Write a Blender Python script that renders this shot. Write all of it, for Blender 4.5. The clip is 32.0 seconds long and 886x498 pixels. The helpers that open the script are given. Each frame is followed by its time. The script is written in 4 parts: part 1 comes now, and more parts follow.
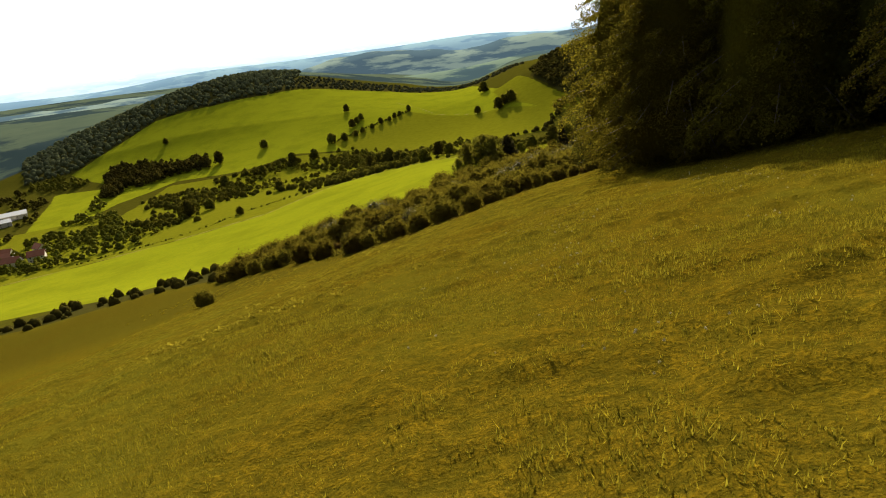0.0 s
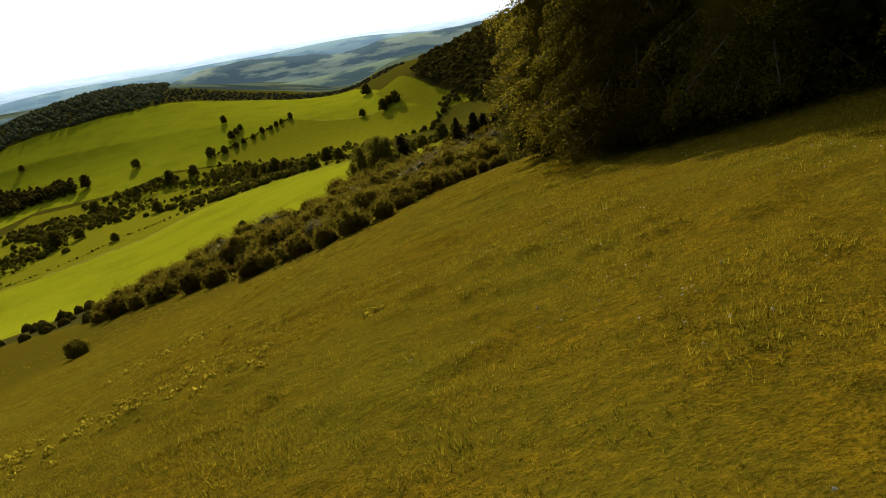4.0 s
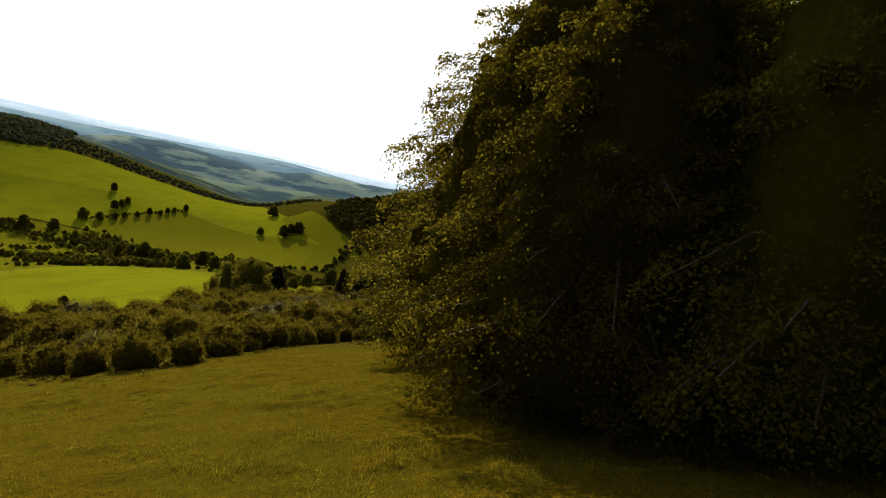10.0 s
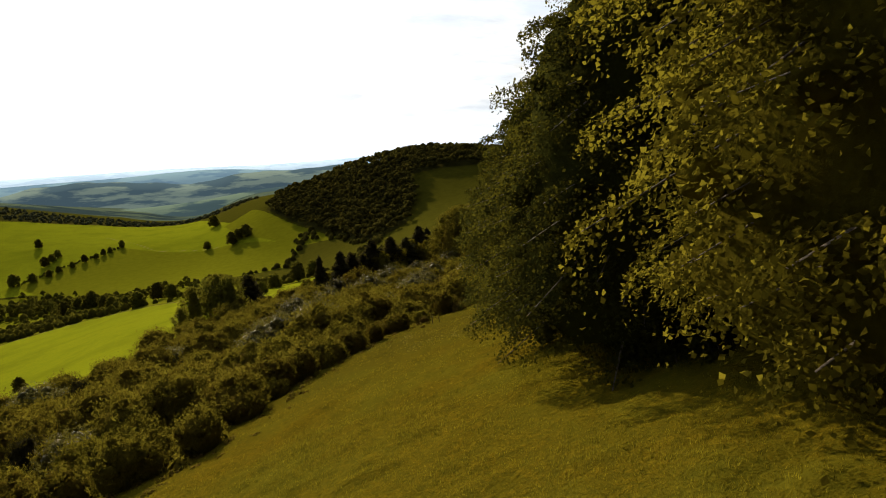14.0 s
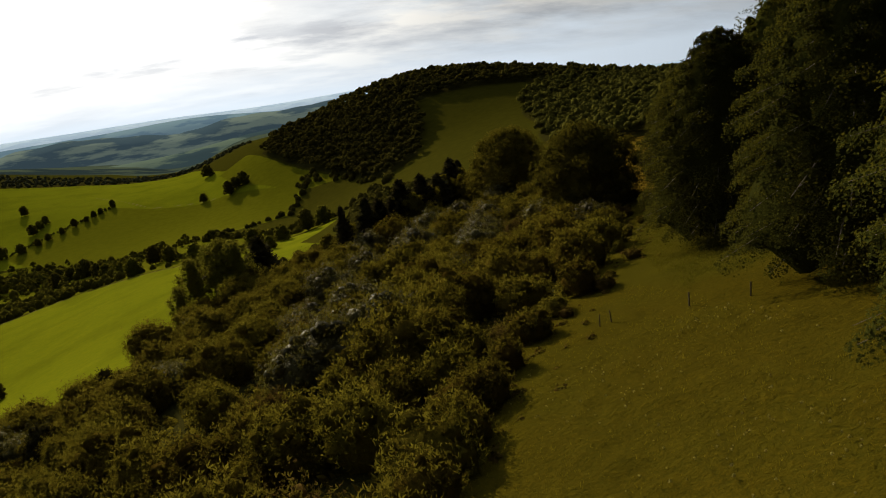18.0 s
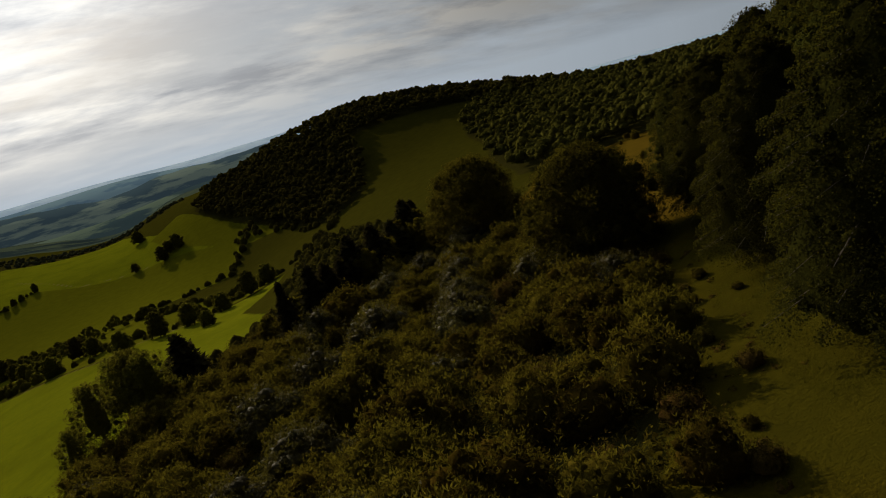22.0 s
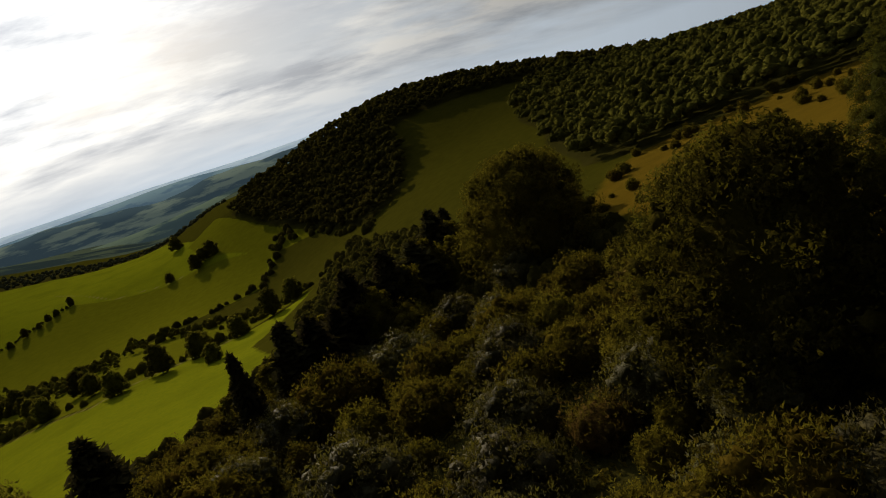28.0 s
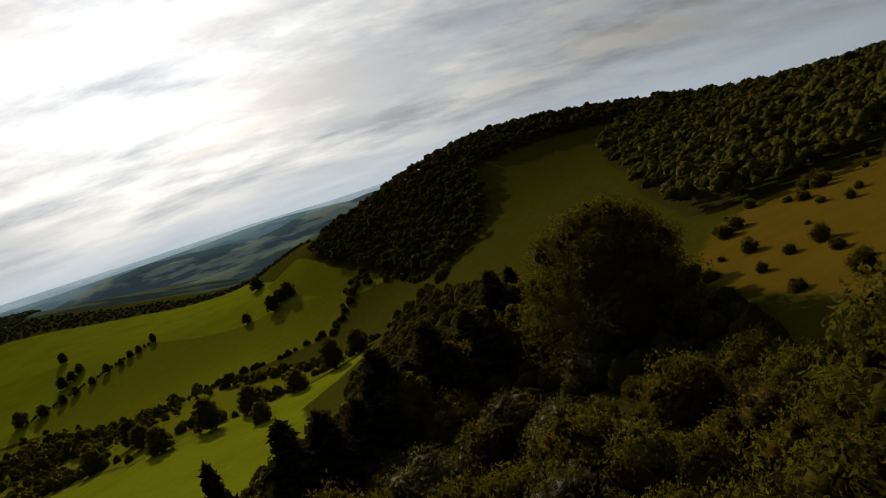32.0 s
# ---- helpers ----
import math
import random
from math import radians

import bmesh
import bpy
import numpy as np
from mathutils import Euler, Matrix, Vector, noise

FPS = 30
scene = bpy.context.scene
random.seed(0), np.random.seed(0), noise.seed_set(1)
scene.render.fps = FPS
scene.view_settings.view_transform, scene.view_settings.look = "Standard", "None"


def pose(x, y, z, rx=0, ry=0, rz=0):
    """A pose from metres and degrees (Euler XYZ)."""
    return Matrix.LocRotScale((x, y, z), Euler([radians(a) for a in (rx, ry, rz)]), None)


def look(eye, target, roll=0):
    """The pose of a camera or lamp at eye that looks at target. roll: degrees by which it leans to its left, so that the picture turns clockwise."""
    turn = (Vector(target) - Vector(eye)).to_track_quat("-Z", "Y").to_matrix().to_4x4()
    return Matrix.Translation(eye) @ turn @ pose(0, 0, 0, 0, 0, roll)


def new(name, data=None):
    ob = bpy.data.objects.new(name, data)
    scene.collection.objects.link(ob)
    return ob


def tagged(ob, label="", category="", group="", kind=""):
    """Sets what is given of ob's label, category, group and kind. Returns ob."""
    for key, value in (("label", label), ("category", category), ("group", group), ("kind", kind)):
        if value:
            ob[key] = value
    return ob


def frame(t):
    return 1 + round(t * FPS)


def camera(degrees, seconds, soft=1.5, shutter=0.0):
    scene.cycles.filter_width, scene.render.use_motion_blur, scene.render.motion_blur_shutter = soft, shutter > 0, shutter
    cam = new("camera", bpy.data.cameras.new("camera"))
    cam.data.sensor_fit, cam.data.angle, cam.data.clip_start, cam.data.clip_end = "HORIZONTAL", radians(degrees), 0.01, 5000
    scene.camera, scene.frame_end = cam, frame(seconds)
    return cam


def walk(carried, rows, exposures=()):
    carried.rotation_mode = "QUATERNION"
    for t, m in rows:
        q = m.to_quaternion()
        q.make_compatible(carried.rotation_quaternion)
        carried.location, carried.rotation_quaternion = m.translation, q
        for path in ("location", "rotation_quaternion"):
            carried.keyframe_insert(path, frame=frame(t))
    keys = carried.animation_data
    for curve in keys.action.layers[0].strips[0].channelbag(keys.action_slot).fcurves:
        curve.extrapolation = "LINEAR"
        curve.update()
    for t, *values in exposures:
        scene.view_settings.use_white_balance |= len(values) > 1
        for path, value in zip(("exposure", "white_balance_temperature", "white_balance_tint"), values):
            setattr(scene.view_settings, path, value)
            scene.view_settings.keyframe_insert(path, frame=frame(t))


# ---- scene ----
# Camera: seconds, eye (m), heading to the left of +y, tilt up, lean (degrees)
cam = camera(66.7, 32.0, soft=1.0)
PATH = [
    (0.0, -0.12, 0.72, 0.17, 6.19, -17.81, -7.02),
    (0.5, -1.54, 2.35, -0.02, 7.80, -17.05, -11.62),
    (1.0, -2.85, 3.92, -0.12, 5.96, -17.02, -13.63),
    (1.5, -3.93, 5.62, -0.28, 1.97, -18.27, -10.63),
    (2.0, -4.69, 7.56, -0.62, -1.80, -19.43, -7.45),
    (2.5, -5.23, 9.66, -1.10, -3.85, -20.20, -6.09),
    (4.5, -4.50, 16.23, -2.44, -3.09, -17.01, -9.96),
    (5.0, -3.99, 17.41, -2.30, -3.69, -9.40, -8.51),
    (5.5, -3.20, 19.40, -2.50, -4.46, -9.56, -10.04),
    (6.0, -2.22, 22.03, -2.93, -5.01, -13.50, -11.17),
    (6.5, -1.24, 24.72, -3.32, -6.07, -14.84, -10.55),
    (7.0, -0.31, 27.32, -3.64, -6.59, -14.32, -9.67),
    (7.5, 0.54, 30.12, -4.00, -5.34, -13.34, -9.27),
    (8.0, 1.32, 33.24, -4.41, -4.09, -12.39, -9.92),
    (8.5, 1.98, 36.21, -4.80, -4.37, -11.95, -9.69),
    (9.0, 2.41, 38.64, -5.13, -8.60, -9.44, -3.12),
    (9.5, 2.54, 41.08, -5.50, -15.32, -3.64, 8.76),
    (10.0, 2.49, 44.49, -6.05, -13.10, -4.95, 11.87),
    (10.5, 2.46, 48.65, -6.65, -4.90, -11.81, 3.53),
    (11.0, 2.32, 52.40, -7.16, -5.32, -11.03, -1.53),
    (11.5, 1.83, 55.42, -7.63, -11.34, -8.59, -2.47),
    (12.0, 0.97, 58.41, -8.18, -20.47, -0.07, 7.46),
    (12.5, -0.03, 62.08, -8.78, -18.11, -4.34, 1.44),
    (13.0, -1.04, 66.51, -9.37, -15.28, -7.62, -2.54),
    (13.5, -2.02, 71.30, -9.98, -15.09, -9.27, -5.92),
    (15.5, -5.72, 94.91, -11.92, -29.43, -2.45, 6.70),
    (16.0, -5.56, 102.24, -12.50, -19.17, -10.29, -5.56),
    (16.5, -5.32, 109.56, -13.08, -11.48, -8.09, -13.58),
    (17.0, -4.93, 117.13, -13.59, -12.25, -4.53, -17.32),
    (17.5, -4.32, 124.77, -13.88, -14.26, -9.59, -13.21),
    (18.0, -3.57, 131.81, -13.91, -16.81, -14.35, -8.84),
    (18.5, -2.80, 137.66, -13.82, -17.59, -14.68, -8.76),
    (19.0, -1.92, 142.36, -13.76, -16.41, -15.59, -14.40),
    (19.5, -0.78, 146.48, -13.78, -14.93, -14.80, -20.42),
    (20.0, 0.64, 151.05, -13.76, -15.88, -12.34, -25.55),
    (20.5, 2.34, 156.84, -13.58, -17.67, -7.14, -29.38),
    (21.0, 4.37, 163.37, -13.39, -20.89, -7.44, -22.95),
    (21.5, 6.66, 169.43, -13.32, -20.00, -11.49, -19.41),
    (22.0, 8.98, 174.53, -13.24, -21.25, -13.16, -15.69),
    (22.5, 11.26, 179.11, -13.10, -24.92, -15.35, -13.86),
    (23.0, 13.67, 183.83, -13.18, -24.81, -15.99, -13.52),
    (23.5, 16.44, 188.99, -13.60, -23.37, -15.68, -14.55),
    (24.0, 19.53, 194.58, -14.26, -22.11, -14.64, -15.79),
    (24.5, 22.75, 200.42, -15.04, -21.26, -13.46, -16.49),
    (25.0, 25.98, 206.36, -15.90, -20.30, -12.02, -17.19),
    (25.5, 29.21, 212.32, -16.81, -19.50, -10.77, -17.80),
    (27.5, 38.58, 232.26, -19.21, -16.85, -11.69, -18.61),
    (28.0, 39.71, 235.33, -19.63, -16.20, -12.70, -18.70),
    (28.5, 41.16, 237.62, -20.01, -15.42, -13.14, -18.73),
    (29.0, 42.95, 239.50, -20.36, -14.60, -12.88, -18.94),
    (29.5, 44.93, 242.08, -20.71, -13.72, -12.26, -19.20),
    (30.0, 47.06, 245.87, -21.16, -12.71, -11.75, -19.37),
    (30.5, 49.28, 250.46, -21.63, -11.87, -11.06, -19.38),
    (31.0, 51.46, 255.24, -22.02, -11.28, -9.93, -19.14),
    (31.5, 53.51, 259.89, -22.27, -10.86, -8.56, -18.51),
    (32.0, 55.50, 264.45, -22.45, -10.19, -7.02, -18.17),
]
walk(cam, [(t, pose(x, y, z, 90 + tilt, 0, turn) @ pose(0, 0, 0, 0, 0, lean)) for t, x, y, z, turn, tilt, lean in PATH],
     exposures=[(0.0, 1.10), (2.0, 0.70), (4.5, 0.73), (5.5, 0.28), (9.0, 0.18), (11.0, 0.80), (13.0, 0.60), (16.0, 0.12), (17.0, -0.65), (17.6, -0.70), (18.2, 0.10), (19.0, 0.40), (20.0, 0.10), (21.0, -0.78), (22.0, -1.00), (23.0, -0.08), (24.0, 0.40), (25.5, 0.35), (27.5, -0.67), (30.0, -0.62), (32.0, -0.82)])

# Light: a low-western sun behind thin broken cloud
SUN_TURN, SUN_UP = 9.5, 20.5
sun_dir = Vector((-math.sin(radians(SUN_TURN)) * math.cos(radians(SUN_UP)), math.cos(radians(SUN_TURN)) * math.cos(radians(SUN_UP)), math.sin(radians(SUN_UP))))
sun = new("sun", bpy.data.lights.new("sun", "SUN"))
sun.data.energy, sun.data.angle, sun.data.color = 5.0, radians(0.8), (1.0, 0.83, 0.56)
sun.matrix_world = look(sun_dir * 100, (0, 0, 0))


class Nodes:
    """A short way to write node trees."""

    def __init__(self, tree):
        self.t = tree
        tree.nodes.clear()

    def add(self, kind, **ins):
        n = self.t.nodes.new(kind)
        for k, v in ins.items():
            self.put(n, k.replace("_", " "), v)
        return n

    def put(self, n, key, v):
        if isinstance(v, bpy.types.NodeSocket):
            self.t.links.new(v, n.inputs[key])
        else:
            n.inputs[key].default_value = v

    def math(self, op, a, b=0.0, c=0.0):
        n = self.add("ShaderNodeMath")
        n.operation = op
        for i, v in enumerate((a, b, c)):
            self.put(n, i, v)
        return n.outputs[0]

    def ramp(self, fac, stops):
        n = self.add("ShaderNodeValToRGB")
        self.put(n, "Fac", fac)
        e = n.color_ramp.elements
        while len(e) < len(stops):
            e.new(0.5)
        for k, (p, c) in zip(e, stops):
            k.position, k.color = p, (*c, 1) if len(c) == 3 else c
        return n.outputs["Color"]

    def mix(self, fac, a, b, blend="MIX"):
        n = self.add("ShaderNodeMix")
        n.data_type, n.blend_type = "RGBA", blend
        self.put(n, 0, fac)
        self.put(n, 6, a if not isinstance(a, tuple) else (*a, 1))
        self.put(n, 7, b if not isinstance(b, tuple) else (*b, 1))
        return n.outputs[2]

    def noise(self, vec, scale, detail=4.0, rough=0.55):
        n = self.add("ShaderNodeTexNoise", Scale=scale, Detail=detail, Roughness=rough)
        if vec is not None:
            self.put(n, "Vector", vec)
        return n.outputs["Fac"]


world = bpy.data.worlds.new("world")
scene.world = world
world.use_nodes = True
N = Nodes(world.node_tree)
sky = N.add("ShaderNodeTexSky")
sky.sky_type, sky.sun_disc = "NISHITA", False
sky.sun_elevation, sky.sun_rotation, sky.dust_density = radians(SUN_UP), radians(-SUN_TURN), 2.0
gen = N.add("ShaderNodeTexCoord").outputs["Generated"]
sep = N.add("ShaderNodeSeparateXYZ", Vector=gen)
up = N.math("ADD", N.math("MAXIMUM", sep.outputs[2], 0.0), 0.22)
flat = N.add("ShaderNodeCombineXYZ", X=N.math("DIVIDE", sep.outputs[0], up), Y=N.math("DIVIDE", sep.outputs[1], up), Z=0.0).outputs[0]
stretched = N.add("ShaderNodeMapping", Vector=flat, Rotation=(0, 0, radians(-30)), Scale=(0.6, 1.05, 1)).outputs[0]
cover = N.ramp(N.noise(stretched, 1.5, 9, 0.6), [(0.34, (0, 0, 0)), (0.56, (1, 1, 1))])
thick = N.noise(N.add("ShaderNodeMapping", Vector=stretched, Location=(3.1, 1.7, 0)).outputs[0], 2.3, 9, 0.6)
dot = N.add("ShaderNodeVectorMath")
dot.operation = "DOT_PRODUCT"
N.put(dot, 0, gen)
N.put(dot, 1, tuple(sun_dir))
toward = N.math("MULTIPLY_ADD", dot.outputs["Value"], 0.5, 0.5)
broad, tight = N.math("POWER", toward, 6.5), N.math("POWER", toward, 26.0)
shade = N.ramp(thick, [(0.42, (1.0, 0.97, 0.90)), (0.52, (0.74, 0.74, 0.73)), (0.64, (0.46, 0.475, 0.50))])
lit = N.add("ShaderNodeVectorMath")
lit.operation = "SCALE"
N.put(lit, 0, shade)
N.put(lit, "Scale", N.math("ADD", 0.9, N.math("MULTIPLY_ADD", broad, 12.0, N.math("MULTIPLY", tight, 15.0))))
clear = N.add("ShaderNodeVectorMath")
clear.operation = "SCALE"
N.put(clear, 0, N.mix(0.75, sky.outputs[0], (5.2, 6.2, 7.6)))
N.put(clear, "Scale", 0.85)
low = N.ramp(sep.outputs[2], [(0.0, (0.1, 0.1, 0.1)), (0.09, (1, 1, 1))])
cov = N.math("MULTIPLY", cover, low)
haze = N.mix(N.ramp(sep.outputs[2], [(0.0, (1, 1, 1)), (0.16, (0, 0, 0))]), clear.outputs[0], (7.0, 8.0, 9.0))
side = N.add("ShaderNodeVectorMath")
side.operation = "SCALE"
N.put(side, 0, haze)
N.put(side, "Scale", N.math("MULTIPLY_ADD", N.math("POWER", toward, 2.0), 1.25, 0.12))
final = N.mix(cov, side.outputs[0], lit.outputs[0])
N.add("ShaderNodeOutputWorld", Surface=N.add("ShaderNodeBackground", Color=final, Strength=0.1).outputs[0])


# Materials
def material(name, build):
    m = bpy.data.materials.new(name)
    m.use_nodes = True
    n = Nodes(m.node_tree)
    n.add("ShaderNodeOutputMaterial", Surface=build(n))
    return m


def bumped(n, height, strength, distance):
    return n.add("ShaderNodeBump", Height=height, Strength=strength, Distance=distance).outputs[0]


def leaf_material(name, dark, light, see=0.35, rough=0.5, sheen=0.16, grain=0.55, tint=(1.0, 0.74, 0.38, 1), thin=(0.24, 0.215, 0.020)):
    """Foliage: each leaf spray and each plant differs a little; light comes through."""
    def build(n):
        geo, obj = n.add("ShaderNodeNewGeometry"), n.add("ShaderNodeObjectInfo")
        spot = n.noise(n.add("ShaderNodeTexCoord").outputs["Object"], grain, 3)
        f = n.math("ADD", n.math("MULTIPLY", geo.outputs["Random Per Island"], 0.55), n.math("MULTIPLY", spot, 0.45))
        col = n.mix(f, dark, light)
        hsv = n.add("ShaderNodeHueSaturation", Color=col, Hue=n.math("ADD", 0.485, n.math("MULTIPLY", obj.outputs["Random"], 0.03)),
                    Saturation=1.0, Value=n.math("ADD", 0.75, n.math("MULTIPLY", obj.outputs["Random"], 0.5))).outputs[0]
        co = n.add("ShaderNodeTexCoord").outputs["Object"]
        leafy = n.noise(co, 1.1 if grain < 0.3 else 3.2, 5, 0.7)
        # Noise hollows mixed towards near-black: painted shade between the leaves
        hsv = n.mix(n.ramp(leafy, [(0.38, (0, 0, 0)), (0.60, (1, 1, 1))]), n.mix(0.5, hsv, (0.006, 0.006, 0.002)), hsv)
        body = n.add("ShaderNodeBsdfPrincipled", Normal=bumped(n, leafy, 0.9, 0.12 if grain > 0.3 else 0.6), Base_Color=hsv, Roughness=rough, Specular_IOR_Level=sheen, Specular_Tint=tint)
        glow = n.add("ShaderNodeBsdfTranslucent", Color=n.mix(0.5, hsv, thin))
        return mixed(n, see, body.outputs[0], glow.outputs[0])
    return material(name, build)


def mixed(n, fac, a, b):
    m = n.add("ShaderNodeMixShader")
    n.put(m, 0, fac)
    n.put(m, 1, a)
    n.put(m, 2, b)
    return m.outputs[0]


def bark_build(n):
    co = n.add("ShaderNodeMapping", Vector=n.add("ShaderNodeTexCoord").outputs["Object"], Scale=(6, 6, 1.2)).outputs[0]
    f = n.noise(co, 2.0, 6)
    return n.add("ShaderNodeBsdfPrincipled", Base_Color=n.ramp(f, [(0.3, (0.035, 0.026, 0.018)), (0.7, (0.15, 0.115, 0.08))]), Roughness=0.9, Normal=bumped(n, f, 0.7, 0.04)).outputs[0]


BARK = material("bark", bark_build)
LEAF_OAK = leaf_material("leaf_broad", (0.040, 0.037, 0.005), (0.210, 0.175, 0.018), 0.45, 0.6, 0.0, thin=(0.30, 0.26, 0.022))
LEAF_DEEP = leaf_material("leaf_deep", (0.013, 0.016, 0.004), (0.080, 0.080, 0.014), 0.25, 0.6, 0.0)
LEAF_SHRUB = leaf_material("leaf_shrub", (0.036, 0.031, 0.005), (0.205, 0.150, 0.019), 0.4, 0.55, 0.0)
LEAF_SILVER = leaf_material("leaf_silver", (0.034, 0.035, 0.012), (0.165, 0.146, 0.058), 0.3, 0.5, 0.05, 0.55, (1.0, 0.95, 0.9, 1))
LEAF_YELLOW = leaf_material("leaf_yellow", (0.050, 0.048, 0.007), (0.22, 0.165, 0.022), 0.3, 0.6, 0.0)
LEAF_RUST = leaf_material("leaf_rust", (0.055, 0.040, 0.010), (0.20, 0.125, 0.032), 0.25, 0.6, 0.0)
LEAF_DARK = leaf_material("leaf_dark", (0.024, 0.024, 0.004), (0.135, 0.112, 0.018), 0.3, 0.5, 0.0)
# Ridge leaves: haze of distance is put into a paler, bluer colour
LEAF_FAR_HAZED = leaf_material("leaf_far_hazed", (0.070, 0.085, 0.050), (0.160, 0.175, 0.090), 0.3, 0.8, 0.0, 0.12)
LEAF_GREEN = leaf_material("leaf_green", (0.055, 0.062, 0.010), (0.225, 0.225, 0.030), 0.5, 0.6, 0.0)
NEEDLE = leaf_material("needle", (0.012, 0.014, 0.006), (0.080, 0.068, 0.026), 0.12, 0.6, 0.0)
LEAF_WOOD = leaf_material("leaf_wood", (0.038, 0.041, 0.009), (0.165, 0.147, 0.027), 0.25, 0.8, 0.0, 0.12)

GRASS = leaf_material("grass", (0.13, 0.108, 0.008), (0.45, 0.36, 0.030), 0.5, 0.7, 0.0)


def ground_build(n):
    co = n.add("ShaderNodeTexCoord").outputs["Object"]

    def att(name):
        a = n.add("ShaderNodeAttribute")
        a.attribute_name = name
        return a.outputs["Fac"]
    fine, mid, wide = n.noise(co, 2.2, 8, 0.65), n.noise(co, 0.16, 5), n.noise(co, 0.021, 4)
    streak = n.noise(n.add("ShaderNodeMapping", Vector=co, Rotation=(0, 0, 0.5), Scale=(0.35, 1.4, 1)).outputs[0], 0.25, 5)
    micro = n.noise(co, 9.0, 5, 0.7)
    dry = n.mix(n.math("MULTIPLY_ADD", mid, 0.7, n.math("MULTIPLY", streak, 0.3)), (0.130, 0.086, 0.004), (0.240, 0.158, 0.008))
    # Shade in grass gaps and between tussocks, painted as darker noise hollows
    dry = n.mix(n.ramp(fine, [(0.36, (0, 0, 0)), (0.66, (1, 1, 1))]), n.mix(0.75, dry, (0.046, 0.040, 0.004)), dry)
    dry = n.mix(n.ramp(micro, [(0.36, (0, 0, 0)), (0.60, (1, 1, 1))]), n.mix(0.80, dry, (0.030, 0.028, 0.003)), dry)
    tuss = n.ramp(n.noise(co, 0.75, 4, 0.6), [(0.38, (0, 0, 0)), (0.62, (1, 1, 1))])
    dry = n.mix(tuss, n.mix(0.4, dry, (0.060, 0.052, 0.004)), dry)
    patch = n.noise(co, 0.085, 5, 0.6)
    dry = n.mix(n.ramp(patch, [(0.46, (0, 0, 0)), (0.64, (0.5, 0.5, 0.5))]), dry, (0.080, 0.076, 0.006))
    dry = n.mix(n.ramp(wide, [(0.42, (0, 0, 0)), (0.62, (1, 1, 1))]), dry, n.mix(0.3, dry, (0.095, 0.095, 0.008)))
    lush = n.mix(n.math("MULTIPLY_ADD", wide, 0.6, n.math("MULTIPLY", mid, 0.4)), (0.145, 0.172, 0.006), (0.230, 0.242, 0.010))
    lush = n.mix(n.ramp(n.noise(co, 0.6, 6), [(0.4, (0, 0, 0)), (0.7, (1, 1, 1))]), lush, n.mix(0.35, lush, (0.10, 0.14, 0.012)))
    lush = n.mix(n.ramp(n.noise(co, 0.03, 5, 0.6), [(0.45, (0, 0, 0)), (0.65, (0.45, 0.45, 0.45))]), lush, (0.105, 0.118, 0.006))
    # Rough ground; the high meadow's hillside shade is put into this dark tone
    rough = n.mix(mid, (0.036, 0.038, 0.004), (0.074, 0.068, 0.008))
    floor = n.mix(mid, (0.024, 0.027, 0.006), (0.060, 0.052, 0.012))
    wav = n.math("MULTIPLY_ADD", mid, 3.0, n.math("MULTIPLY_ADD", n.noise(co, 0.05, 3), 5.0, n.math("MULTIPLY", fine, 1.2)))

    def inside(name, soft=1.8):
        d = n.math("ADD", att(name), n.math("SUBTRACT", wav, 4.6))
        return n.math("MULTIPLY_ADD", d, 1.0 / soft, 0.5)

    def clamp(v):
        return n.math("MINIMUM", n.math("MAXIMUM", v, 0.0), 1.0)
    # Distant woods and fields; the blue of haze is put into their colours
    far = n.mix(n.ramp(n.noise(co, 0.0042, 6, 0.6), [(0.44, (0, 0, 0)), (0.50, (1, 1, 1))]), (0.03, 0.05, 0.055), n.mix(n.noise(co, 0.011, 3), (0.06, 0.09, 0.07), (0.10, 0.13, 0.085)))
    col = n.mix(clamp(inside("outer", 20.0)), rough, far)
    col = n.mix(clamp(inside("field")), col, lush)
    col = n.mix(clamp(inside("meadow")), col, dry)
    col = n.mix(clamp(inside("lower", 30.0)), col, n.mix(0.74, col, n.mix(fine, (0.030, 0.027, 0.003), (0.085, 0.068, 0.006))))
    col = n.mix(clamp(inside("pasture")), col, n.mix(mid, (0.092, 0.100, 0.005), (0.160, 0.160, 0.009)))
    # Brown-green strip; part of its darkness is shade put into the colour
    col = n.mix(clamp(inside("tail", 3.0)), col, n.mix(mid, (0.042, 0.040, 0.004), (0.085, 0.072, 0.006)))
    col = n.mix(clamp(inside("glade", 4.0)), col, n.mix(n.math("MULTIPLY_ADD", fine, 0.5, n.math("MULTIPLY", mid, 0.5)), (0.055, 0.042, 0.005), (0.20, 0.128, 0.013)))
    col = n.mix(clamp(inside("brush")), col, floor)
    col = n.mix(clamp(n.math("MULTIPLY_ADD", att("track"), 1.0, 0.5)), col, (0.20, 0.19, 0.05))
    hgt = n.math("MULTIPLY_ADD", fine, 0.8, n.math("MULTIPLY_ADD", micro, 0.35, n.math("MULTIPLY", n.noise(co, 1.3, 5), 0.6)))
    return n.add("ShaderNodeBsdfPrincipled", Base_Color=col, Roughness=0.95, Specular_IOR_Level=0.0, Normal=bumped(n, hgt, 0.8, 0.32)).outputs[0]


GROUND = material("ground", ground_build)

# Land: cross-sections of the valley, one every y, heights at the stations SX
SX = np.array([-900, -600, -380, -200, -100, -40, 0, 40, 90, 180, 320, 550.0])
SY, SZ = [], []


def section(y, *heights):
    SY.append(y)
    SZ.append(heights)


